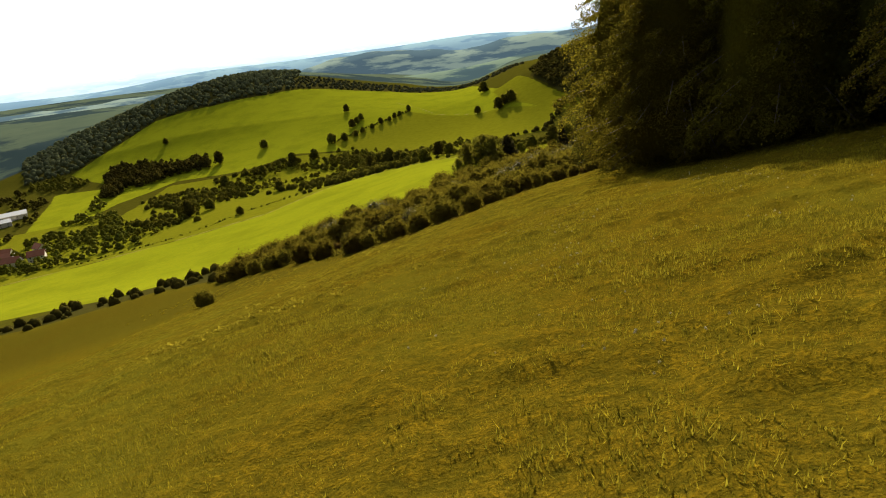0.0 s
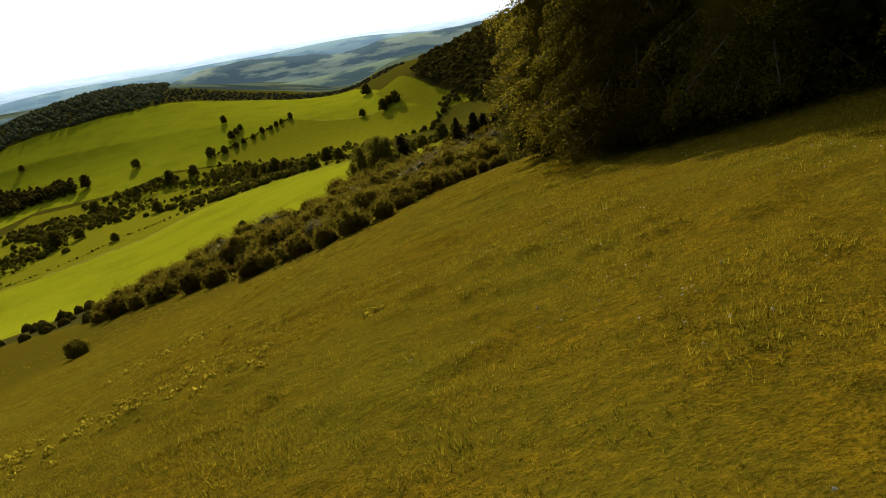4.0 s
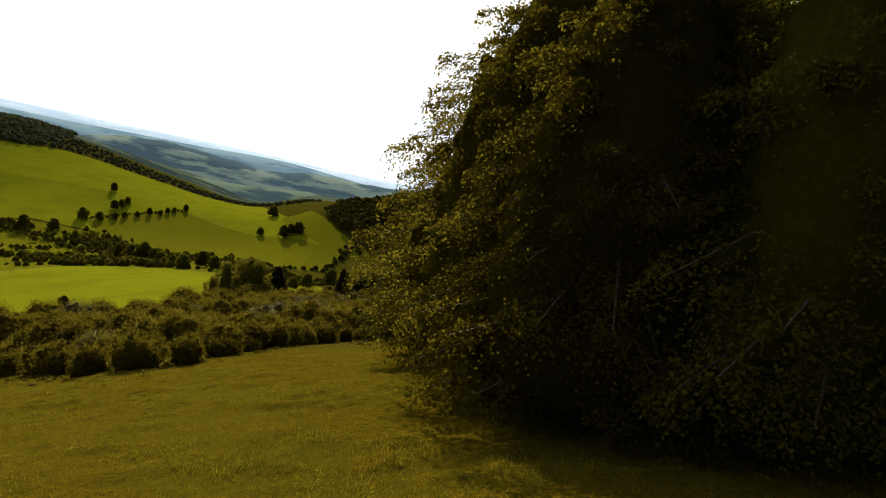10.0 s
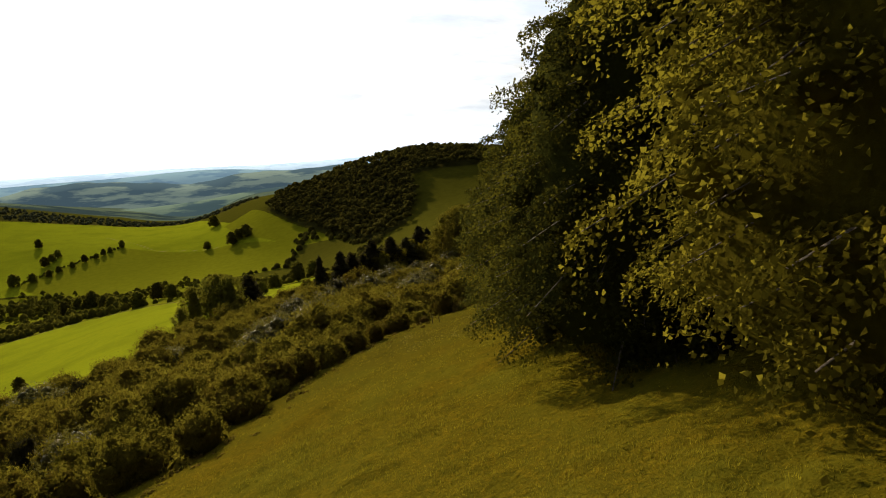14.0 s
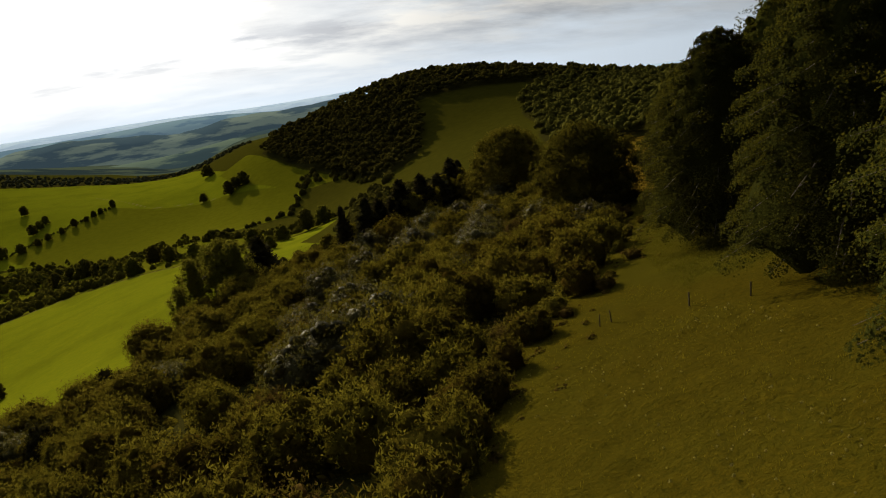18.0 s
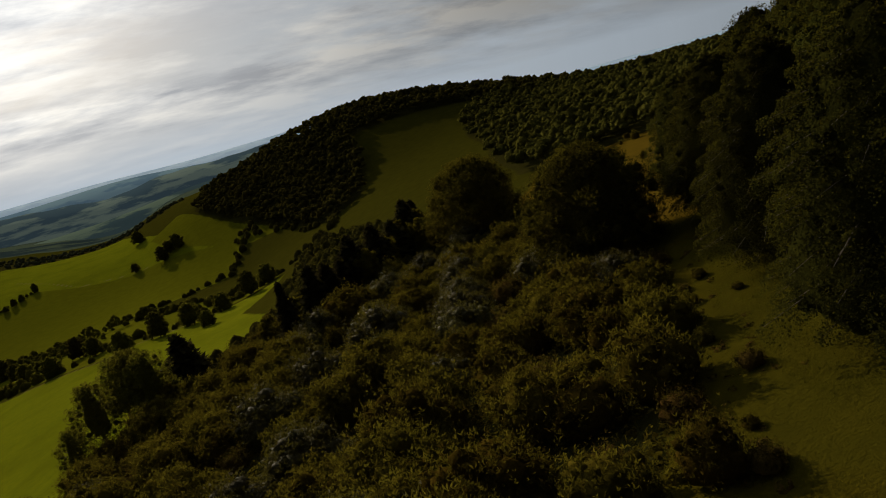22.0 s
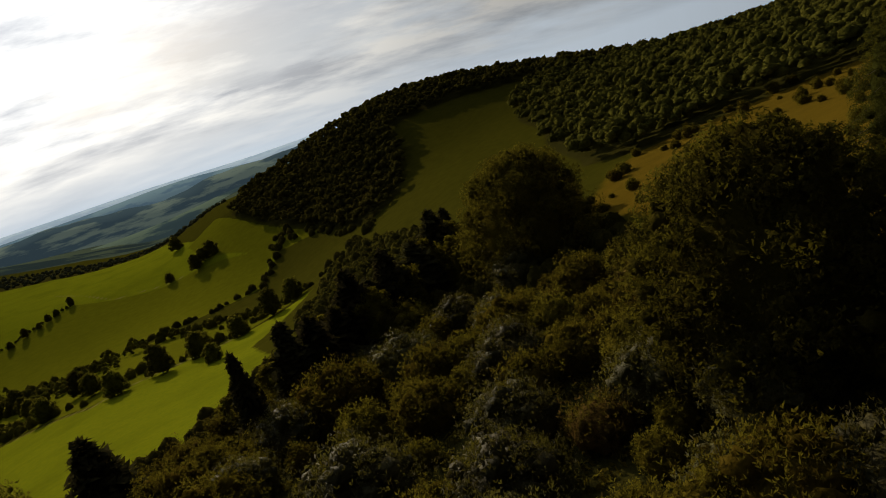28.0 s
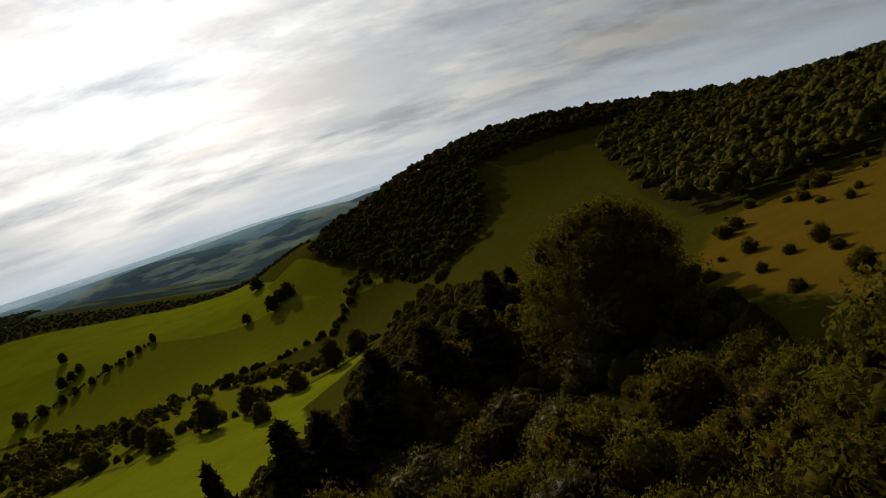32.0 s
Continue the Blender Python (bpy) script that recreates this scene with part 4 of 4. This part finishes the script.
def tile_build(n):
    f = n.noise(n.add("ShaderNodeTexCoord").outputs["Object"], 2.5, 6)
    return n.add("ShaderNodeBsdfPrincipled", Base_Color=n.mix(f, (0.16, 0.055, 0.03), (0.34, 0.12, 0.06)), Roughness=0.85).outputs[0]


def sheet_build(n):
    f = n.noise(n.add("ShaderNodeTexCoord").outputs["Object"], 0.6, 5)
    return n.add("ShaderNodeBsdfPrincipled", Base_Color=n.mix(f, (0.35, 0.36, 0.37), (0.55, 0.56, 0.57)), Roughness=0.55, Metallic=0.2).outputs[0]


def pane_build(n):
    return n.add("ShaderNodeBsdfPrincipled", Base_Color=(0.03, 0.035, 0.04, 1), Roughness=0.15).outputs[0]


PLASTER, TILES, SHEET, PANE = material("plaster", plaster_build), material("roof_tiles", tile_build), material("roof_sheet", sheet_build), material("dark_pane", pane_build)


def box_mesh(name, x0, y0, z0, x1, y1, z1, mat):
    v = [(x, y, z) for z in (z0, z1) for y in (y0, y1) for x in (x0, x1)]
    return mesh_of(name, v, [(0, 2, 3, 1), (4, 5, 7, 6), (0, 1, 5, 4), (2, 6, 7, 3), (0, 4, 6, 2), (1, 3, 7, 5)], [mat], smooth=False)


def house(x, y, turn, wide, deep, eaves, ridge, roof_mat, label, name="house", windows=3):
    ob = new(name)
    ob.matrix_basis = pose(x, y, hz(x, y) - 0.4, 0, 0, turn)
    part("wall", box_mesh("wall", -wide / 2, -deep / 2, 0, wide / 2, deep / 2, eaves, PLASTER), ob)
    o, w, d = 0.5, wide / 2 + 0.5, deep / 2 + 0.5
    v = [(-w, -d, eaves - 0.15), (w, -d, eaves - 0.15), (w, d, eaves - 0.15), (-w, d, eaves - 0.15), (-w, 0, ridge), (w, 0, ridge), (-w, -d, eaves + 0.1), (w, -d, eaves + 0.1), (w, d, eaves + 0.1), (-w, d, eaves + 0.1), (-w, 0, ridge + 0.3), (w, 0, ridge + 0.3)]
    part("roof", mesh_of("roof", v, [(6, 7, 11, 10), (10, 11, 8, 9), (0, 4, 5, 1), (4, 3, 2, 5), (0, 1, 7, 6), (3, 9, 8, 2), (0, 6, 10, 4), (4, 10, 9, 3), (1, 5, 11, 7), (5, 2, 8, 11)], [roof_mat], smooth=False), ob)
    gable = mesh_of("gable", [(-wide / 2, -deep / 2, eaves), (-wide / 2, deep / 2, eaves), (-wide / 2, 0, ridge), (wide / 2, -deep / 2, eaves), (wide / 2, deep / 2, eaves), (wide / 2, 0, ridge)], [(0, 2, 1), (3, 4, 5)], [PLASTER], smooth=False)
    part("gable", gable, ob)
    for k in range(windows):
        for row in ((1.0,) if eaves < 4.5 else (1.0, 3.8)):
            cx = -wide / 2 + wide * (k + 0.5) / windows
            part("window", box_mesh("window", cx - 0.55, -deep / 2 - 0.06, row, cx + 0.55, -deep / 2 + 0.02, row + 1.3, PANE), ob)
    return tagged(ob, label, "house", "village houses")


house(-398, 512, 25, 13, 9, 5.6, 9.6, TILES, "white village house with a red tiled roof")
house(-424, 552, -30, 12, 8, 5.2, 9.0, TILES, "pale rendered house with a steep red roof")
house(-412, 500, 15, 14, 9, 5.4, 9.2, TILES, "long village house with a weathered tiled roof")
house(-440, 524, 60, 12, 8, 5.0, 8.6, TILES, "small village house with a red roof")
house(-456, 548, 10, 13, 9, 5.4, 9.4, TILES, "rendered farmhouse with a tiled roof")
house(-446, 506, -15, 16, 9, 4.2, 8.0, SHEET, "grey roofed outbuilding beside the houses", "outbuilding")
house(-618, 752, 38, 60, 24, 6.5, 9.5, SHEET, "long pale barn with a sheet metal roof", "barn", 8)
house(-604, 716, 38, 46, 20, 6.0, 8.8, SHEET, "long pale barn with a sheet metal roof", "barn", 6)

# Far woods
def clumped(seed, rad, tall, blobs, n, size):
    """A wood crown: a few rough clumps heaped together, with leaf sprays."""
    r = np.random.default_rng(seed)
    a = np.linspace(0, math.tau, 6, endpoint=False)
    lat = (-0.35, 0.35, 0.92)
    unit = np.concatenate([np.stack([math.sqrt(1 - u * u) * np.cos(a + k * 0.5), math.sqrt(1 - u * u) * np.sin(a + k * 0.5), np.full(6, u)], -1) for k, u in enumerate(lat)])
    i = np.arange(18).reshape(3, 6)
    j = np.roll(i, -1, 1)
    f = np.concatenate([np.stack([i[:-1], j[:-1], j[1:]], -1).reshape(-1, 3), np.stack([i[:-1], j[1:], i[1:]], -1).reshape(-1, 3), [(12, 13, 14), (12, 14, 15), (12, 15, 16), (12, 16, 17)]])
    pieces, heads = [], []
    for k in range(blobs):
        q = 0.0 if k == 0 else rad * r.uniform(0.45, 0.62)
        w = k * 2.399 + r.uniform(-0.4, 0.4)
        c = np.array([q * math.cos(w), q * math.sin(w), tall * (0.55 if k == 0 else r.uniform(0.15, 0.5))])
        br = rad * r.uniform(0.42, 0.62)
        v = c + unit * (br, br, br * 0.85) * r.uniform(0.7, 1.25, (18, 1))
        d = unit + r.normal(0, 0.25, unit.shape) + (0, 0, 0.2)
        pieces.append((v, f, d / np.linalg.norm(d, axis=1, keepdims=True)))
        heads.append((*c, br))
    c, o = crown_points(r, heads, n, 0.9)
    up = o[:, 2] > -0.2
    return joined(pieces + [sprays(c[up], o[up], size, 1.3, seed, 0.0, False, 1.4)])


CROWN = [clumped(60 + k, 3.7 + 0.3 * k, 5.0 + 0.5 * k, 4, 12, 0.8) for k in range(7)]
mass("hill_wood", sown(WOOD_NOSE, 7.0, 3, lambda x, y: y < 1120), CROWN, "mixed wood covering the hill", "woods", LEAF_WOOD, 30, 0.5, 1.3, -4.0)
mass("slope_wood", sown(WOOD_RIGHT, 6.8, 4, lambda x, y: x < 500), CROWN, "broadleaf wood on the upper slope", "woods", LEAF_WOOD, 31, 0.5, 1.3, -4.0)
# Trees of the valley: round the village, in the copse, and along the stream
VALLEY_TREE = [clumped(160 + k, 2.7 + 0.35 * k, (12.5, 9.5, 14.0, 8.0, 11.0)[k], 6, 16, 0.75) for k in range(5)]
gap_rng = np.random.default_rng(44)


def loose(x, y):
    return np.sin(x / 17 + np.sin(y / 11)) + np.cos(y / 14 + x / 40) + gap_rng.normal(0, 0.5, len(x)) > -0.35


def clear_of_houses(x, y):
    ok = loose(x, y)
    for hx, hy, hr in ((-398, 512, 13), (-424, 552, 12), (-412, 500, 12), (-440, 524, 12), (-456, 548, 12), (-446, 506, 12), (-618, 752, 34), (-604, 716, 28), (-385, 500, 9), (-600, 730, 26)):
        ok &= np.hypot(x - hx, y - hy) > hr
    return ok


VILLAGE = [(-466, 597), (-486, 677), (-488, 716), (-516, 795), (-430, 690), (-343, 573), (-292, 498), (-330, 478), (-400, 440), (-470, 470), (-520, 560)]
VILLAGE_END = [(-633, 869), (-570, 766), (-509, 619), (-560, 560), (-760, 660), (-800, 840), (-733, 950)]
COPSE = [(-592, 952), (-588, 981), (-527, 963), (-473, 930), (-426, 943), (-397, 879), (-455, 875), (-464, 848), (-504, 844), (-497, 801), (-524, 817)]
STREAM_WOOD = [(-333, 744), (-321, 792), (-278, 820), (-200, 850), (-140, 795), (-57, 750), (10, 700), (-60, 660), (-140, 690), (-190, 720), (-235, 690), (-299, 665)]
mass("village_trees", sown(VILLAGE, 8.0, 40, clear_of_houses), VALLEY_TREE, "trees and tall hedges round the village gardens", "trees", LEAF_GREEN, 45, 0.5, 1.2)
mass("village_trees", sown(VILLAGE_END, 10.5, 46, clear_of_houses), VALLEY_TREE, "tall garden trees beside the long barns", "trees", LEAF_WOOD, 47, 0.6, 1.3)
mass("copse", sown(COPSE, 6.5, 41), VALLEY_TREE, "narrow dark copse below the far field", "trees", LEAF_WOOD, 42, 0.9, 1.4)
mass("stream_trees", sown(STREAM_WOOD, 9.5, 48, loose), VALLEY_TREE, "tall uneven trees along the stream", "trees", LEAF_GREEN, 49, 0.35, 1.15)
mass("stream_trees", sown([(-366, 449), (-337, 484), (-300, 520), (-290, 600), (-310, 640), (-330, 590), (-340, 520), (-372, 462)], 8.0, 50, loose), VALLEY_TREE, "trees above the rough pasture by the field", "trees", LEAF_GREEN, 51, 0.4, 1.0)
mass("wood_foot", sown([(-733, 956), (-668, 922), (-622, 905), (-600, 930), (-640, 960), (-700, 1000)], 8.5, 52), VALLEY_TREE, "trees at the foot of the dark wood", "trees", LEAF_GREEN, 53, 0.6, 1.2)
FAR_CROWN = [lump(66 + k, 14, 7.5, 9.0, 2.2, 0.5, 5, 9) for k in range(4)]
mass("ridge_wood", sown(WOOD_LEFT, 11.5, 5), FAR_CROWN, "dark wood along the far ridge", "woods", LEAF_FAR_HAZED, 32, 0.5, 0.95, 0.0)
mass("ridge_belt", sown(WOOD_RIDGE, 11.5, 6), FAR_CROWN, "low dark wood just behind the far field", "woods", LEAF_FAR_HAZED, 34, 0.3, 0.6, 0.0)


CREST = [(420, 800), (640, 800), (640, 300), (950, 300), (1000, 720), (1000, 1000), (800, 1300), (480, 1150), (520, 900)]
mass("crest_wood", sown(CREST, 13.5, 7), FAR_CROWN, "dark wood covering the hilltop behind", "woods", LEAF_WOOD, 33, 0.7, 1.2, -2.0)


# Hills on the horizon; blue haze is painted in, with a weak glow
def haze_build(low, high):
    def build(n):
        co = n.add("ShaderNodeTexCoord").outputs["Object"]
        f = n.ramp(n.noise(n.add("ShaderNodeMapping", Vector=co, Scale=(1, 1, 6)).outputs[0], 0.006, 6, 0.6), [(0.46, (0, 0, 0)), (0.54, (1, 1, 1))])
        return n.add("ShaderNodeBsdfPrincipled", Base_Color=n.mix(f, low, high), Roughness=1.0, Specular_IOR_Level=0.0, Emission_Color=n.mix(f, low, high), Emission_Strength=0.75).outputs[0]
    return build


HILL_AT = [-40, -24, -16.4, -13, -9.6, -6.2, -2.5, 1.2, 8, 20, 30, 75]
HILL_UP = [-2.0, -1.9, -1.6, -0.95, -0.65, -1.1, -1.4, -0.95, -0.8, -1.2, -3.5, -4.0]
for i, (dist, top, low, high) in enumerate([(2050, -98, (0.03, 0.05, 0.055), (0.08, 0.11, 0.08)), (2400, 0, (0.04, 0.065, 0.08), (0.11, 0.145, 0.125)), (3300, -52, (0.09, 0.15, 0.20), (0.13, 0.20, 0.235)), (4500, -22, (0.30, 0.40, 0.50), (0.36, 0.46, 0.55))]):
    a = np.radians(np.arange(-75, 75.1, 0.5))
    crest = top + (24, 0, 26, 12)[i] * (np.sin(a * (5 + i) + i * 1.3) * 0.6 + np.sin(a * (13 + 2 * i) + i) * 0.3 + np.sin(a * 31 + i) * 0.1)
    if i == 1:
        crest = -7 + dist * np.tan(np.radians(np.interp(np.degrees(a), HILL_AT, HILL_UP))) + 2.5 * np.sin(a * 47) + 1.5 * np.sin(a * 131)
    crest = crest - 130 * np.clip((np.degrees(a) - 16) / 14, 0, 1) * (i != 1)
    ring = [np.stack([dist * s * np.sin(a), dist * s * np.cos(a), z], -1) for s, z in ((0.90, crest * 0 - 150), (0.97, crest * 0.6 - 55), (1.0, crest), (1.06, crest * 0 - 150))]
    k = len(a)
    fc = [(r_ * k + j, r_ * k + j + 1, (r_ + 1) * k + j + 1, (r_ + 1) * k + j) for r_ in range(3) for j in range(k - 1)]
    tagged(new("backdrop", mesh_of("backdrop", np.concatenate(ring), fc, [material("far_hills_hazed", haze_build(low, high))])), "hazy blue hills along the horizon", "hills", kind="structure")


# Grass of the near meadow
def grass_mesh(spots, tall, seed, leaf=GRASS):
    r = np.random.default_rng(seed)
    n = len(spots)
    z = height(spots[:, 0], spots[:, 1])
    base = np.concatenate([spots, z[:, None] - 0.03], 1)
    vs = []
    for k in range(2):
        a, lean = r.uniform(0, 6.28, n), r.uniform(0.15, 0.9, n)
        h = tall * r.uniform(0.5, 1.3, n) * (0.75 + 0.5 * np.sin(spots[:, 0] * 0.8 + np.sin(spots[:, 1] * 0.6)) * np.sin(spots[:, 1] * 0.7))
        d = np.stack([np.cos(a), np.sin(a), np.zeros(n)], -1)
        side = np.stack([-np.sin(a), np.cos(a), np.zeros(n)], -1) * (0.016 * r.uniform(0.6, 1.4, n))[:, None]
        foot = base + d * 0.06
        vs.append(np.stack([foot - side, foot + side, foot + d * (lean * h)[:, None] + np.array([0, 0, 1]) * h[:, None]], 1).reshape(-1, 3))
    v = np.concatenate(vs).reshape(-1, 3, 3)
    down = np.cross(v[:, 1] - v[:, 0], v[:, 2] - v[:, 0])[:, 2] < 0
    v[down] = v[down][:, ::-1]
    v = v.reshape(-1, 3)
    return mesh_of("grass", v, np.arange(len(v)).reshape(-1, 3), [leaf], normals=np.tile((0.0, 0.0, 1.0), (len(v), 1)) + np.repeat(r.normal(0, 0.35, (len(v) // 3, 3)), 3, 0))


NEAR_MEADOW = [(-40, 2), (32, 2), (38, 60), (30, 130), (42, 205), (29, 200), (16, 186), (0, 160), (-8, 138), (-20, 138), (-56, 172), (-90, 200), (-75, 100), (-55, 40)]


def tufts_of(gap, seed, low, high, least=-0.9):
    """Places of grass blades, gathered in tufts of uneven size."""
    g = sown([(x, min(max(y, low), high)) for x, y in NEAR_MEADOW], gap, seed)
    r = np.random.default_rng(seed)
    wave = np.sin(g[:, 0] * 0.31 + np.sin(g[:, 1] * 0.17)) + np.sin(g[:, 1] * 0.27 + g[:, 0] * 0.11) + r.normal(0, 0.9, len(g))
    g = g[wave > least]
    return np.repeat(g, 3, 0) + r.normal(0, 0.13, (len(g) * 3, 2))


tagged(new("grass", grass_mesh(tufts_of(0.37, 91, 2, 118), 0.17, 91)), "dry yellow-green meadow grass in tufts", "grass", kind="stuff")
tagged(new("tall_grass", grass_mesh(tufts_of(0.32, 95, 2, 130, 1.0), 0.25, 95)), "patches of long rough grass on the meadow", "grass", kind="stuff")
GREEN_GRASS = leaf_material("green_grass", (0.055, 0.057, 0.005), (0.170, 0.160, 0.013), 0.45, 0.7, 0.0)
strip = sown([(40, 190), (52, 214), (64, 234), (88, 262), (108, 270), (88, 228), (66, 186)], 0.52, 27)
strip = np.repeat(strip, 3, 0) + np.random.default_rng(28).normal(0, 0.15, (len(strip) * 3, 2))
tagged(new("rough_grass", grass_mesh(strip, 0.42, 29, GREEN_GRASS)), "rough green grass below the trees", "grass", kind="stuff")
tagged(new("grass", grass_mesh(tufts_of(0.75, 92, 118, 210), 0.26, 92)), "dry yellow-green meadow grass in tufts", "grass", kind="stuff")

DOT = [lump(140 + k, 7, 0.09, 0.09, 0.08, 0.5, 0) for k in range(3)]
PETAL = leaf_material("petals", (0.50, 0.47, 0.36), (0.72, 0.69, 0.56), 0.3, 0.6, 0.0)
fl = np.random.default_rng(97)
fl_spots = np.stack([fl.uniform(-6, 34, 900), fl.uniform(14, 64, 900)], -1)
fl_spots = fl_spots[np.sin(fl_spots[:, 0] * 0.5) + np.sin(fl_spots[:, 1] * 0.4 + fl_spots[:, 0] * 0.2) + fl.normal(0, 0.5, 900) > 0.5]
mass("meadow_flowers", fl_spots, DOT, "small white flower heads scattered in the meadow", "flowers", PETAL, 98, 0.35, 0.7, -0.12)

fl_low = np.stack([fl.uniform(12, 40, 700), fl.uniform(150, 186, 700)], -1)
fl_low = fl_low[(np.sin(fl_low[:, 0] * 0.4) + np.sin(fl_low[:, 1] * 0.33) + fl.normal(0, 0.6, 700) > 0.2) & (signed(fl_low[:, 0], fl_low[:, 1], NEAR_MEADOW) > 1)]
BLOOM = leaf_material("blooms", (0.40, 0.34, 0.06), (0.62, 0.56, 0.20), 0.3, 0.6, 0.0)
mass("yellow_flowers", fl_low, DOT, "pale yellow flower heads in the lower meadow", "flowers", BLOOM, 99, 0.6, 1.3, -0.2)

# Fence posts at the meadow's lower corner
POST_WOOD = material("post_wood", bark_build)


def fence_post(x, y, tall, tilt, seed):
    r_ = np.random.default_rng(seed)
    v, f = [], []
    for k, (h, rad) in enumerate([(-0.4, 0.07), (0.0, 0.072), (tall * 0.6, 0.065), (tall - 0.03, 0.06), (tall, 0.045)]):
        for j in range(8):
            a = j * math.tau / 8
            q = rad * (1 + 0.06 * r_.normal())
            v.append((q * math.cos(a) + h * tilt, q * math.sin(a), h))
    f = [(k * 8 + j, k * 8 + (j + 1) % 8, k * 8 + 8 + (j + 1) % 8, k * 8 + 8 + j) for k in range(4) for j in range(8)]
    v.append((tall * tilt, 0, tall + 0.01))
    ob = new("fence_post", mesh_of("fence_post", v, f, [POST_WOOD]))
    top = bmesh.new()
    top.from_mesh(ob.data)
    top.verts.ensure_lookup_table()
    for j in range(8):
        top.faces.new([top.verts[32 + j], top.verts[32 + (j + 1) % 8], top.verts[40]])
    top.to_mesh(ob.data)
    top.free()
    ob.location = (x, y, hz(x, y))
    return tagged(ob, "weathered wooden fence post in the meadow", "post", "old fence posts")


for k, (x, y, tall, tilt) in enumerate([(29.8, 190.4, 1.35, 0.05), (31.1, 190.2, 1.4, -0.08), (36.3, 184.2, 1.5, 0.02), (26.0, 196.0, 1.3, 0.1), (25.4, 196.6, 1.1, -0.05), (39.5, 179.5, 1.4, 0.04)]):
    fence_post(x, y, tall, tilt, 100 + k)
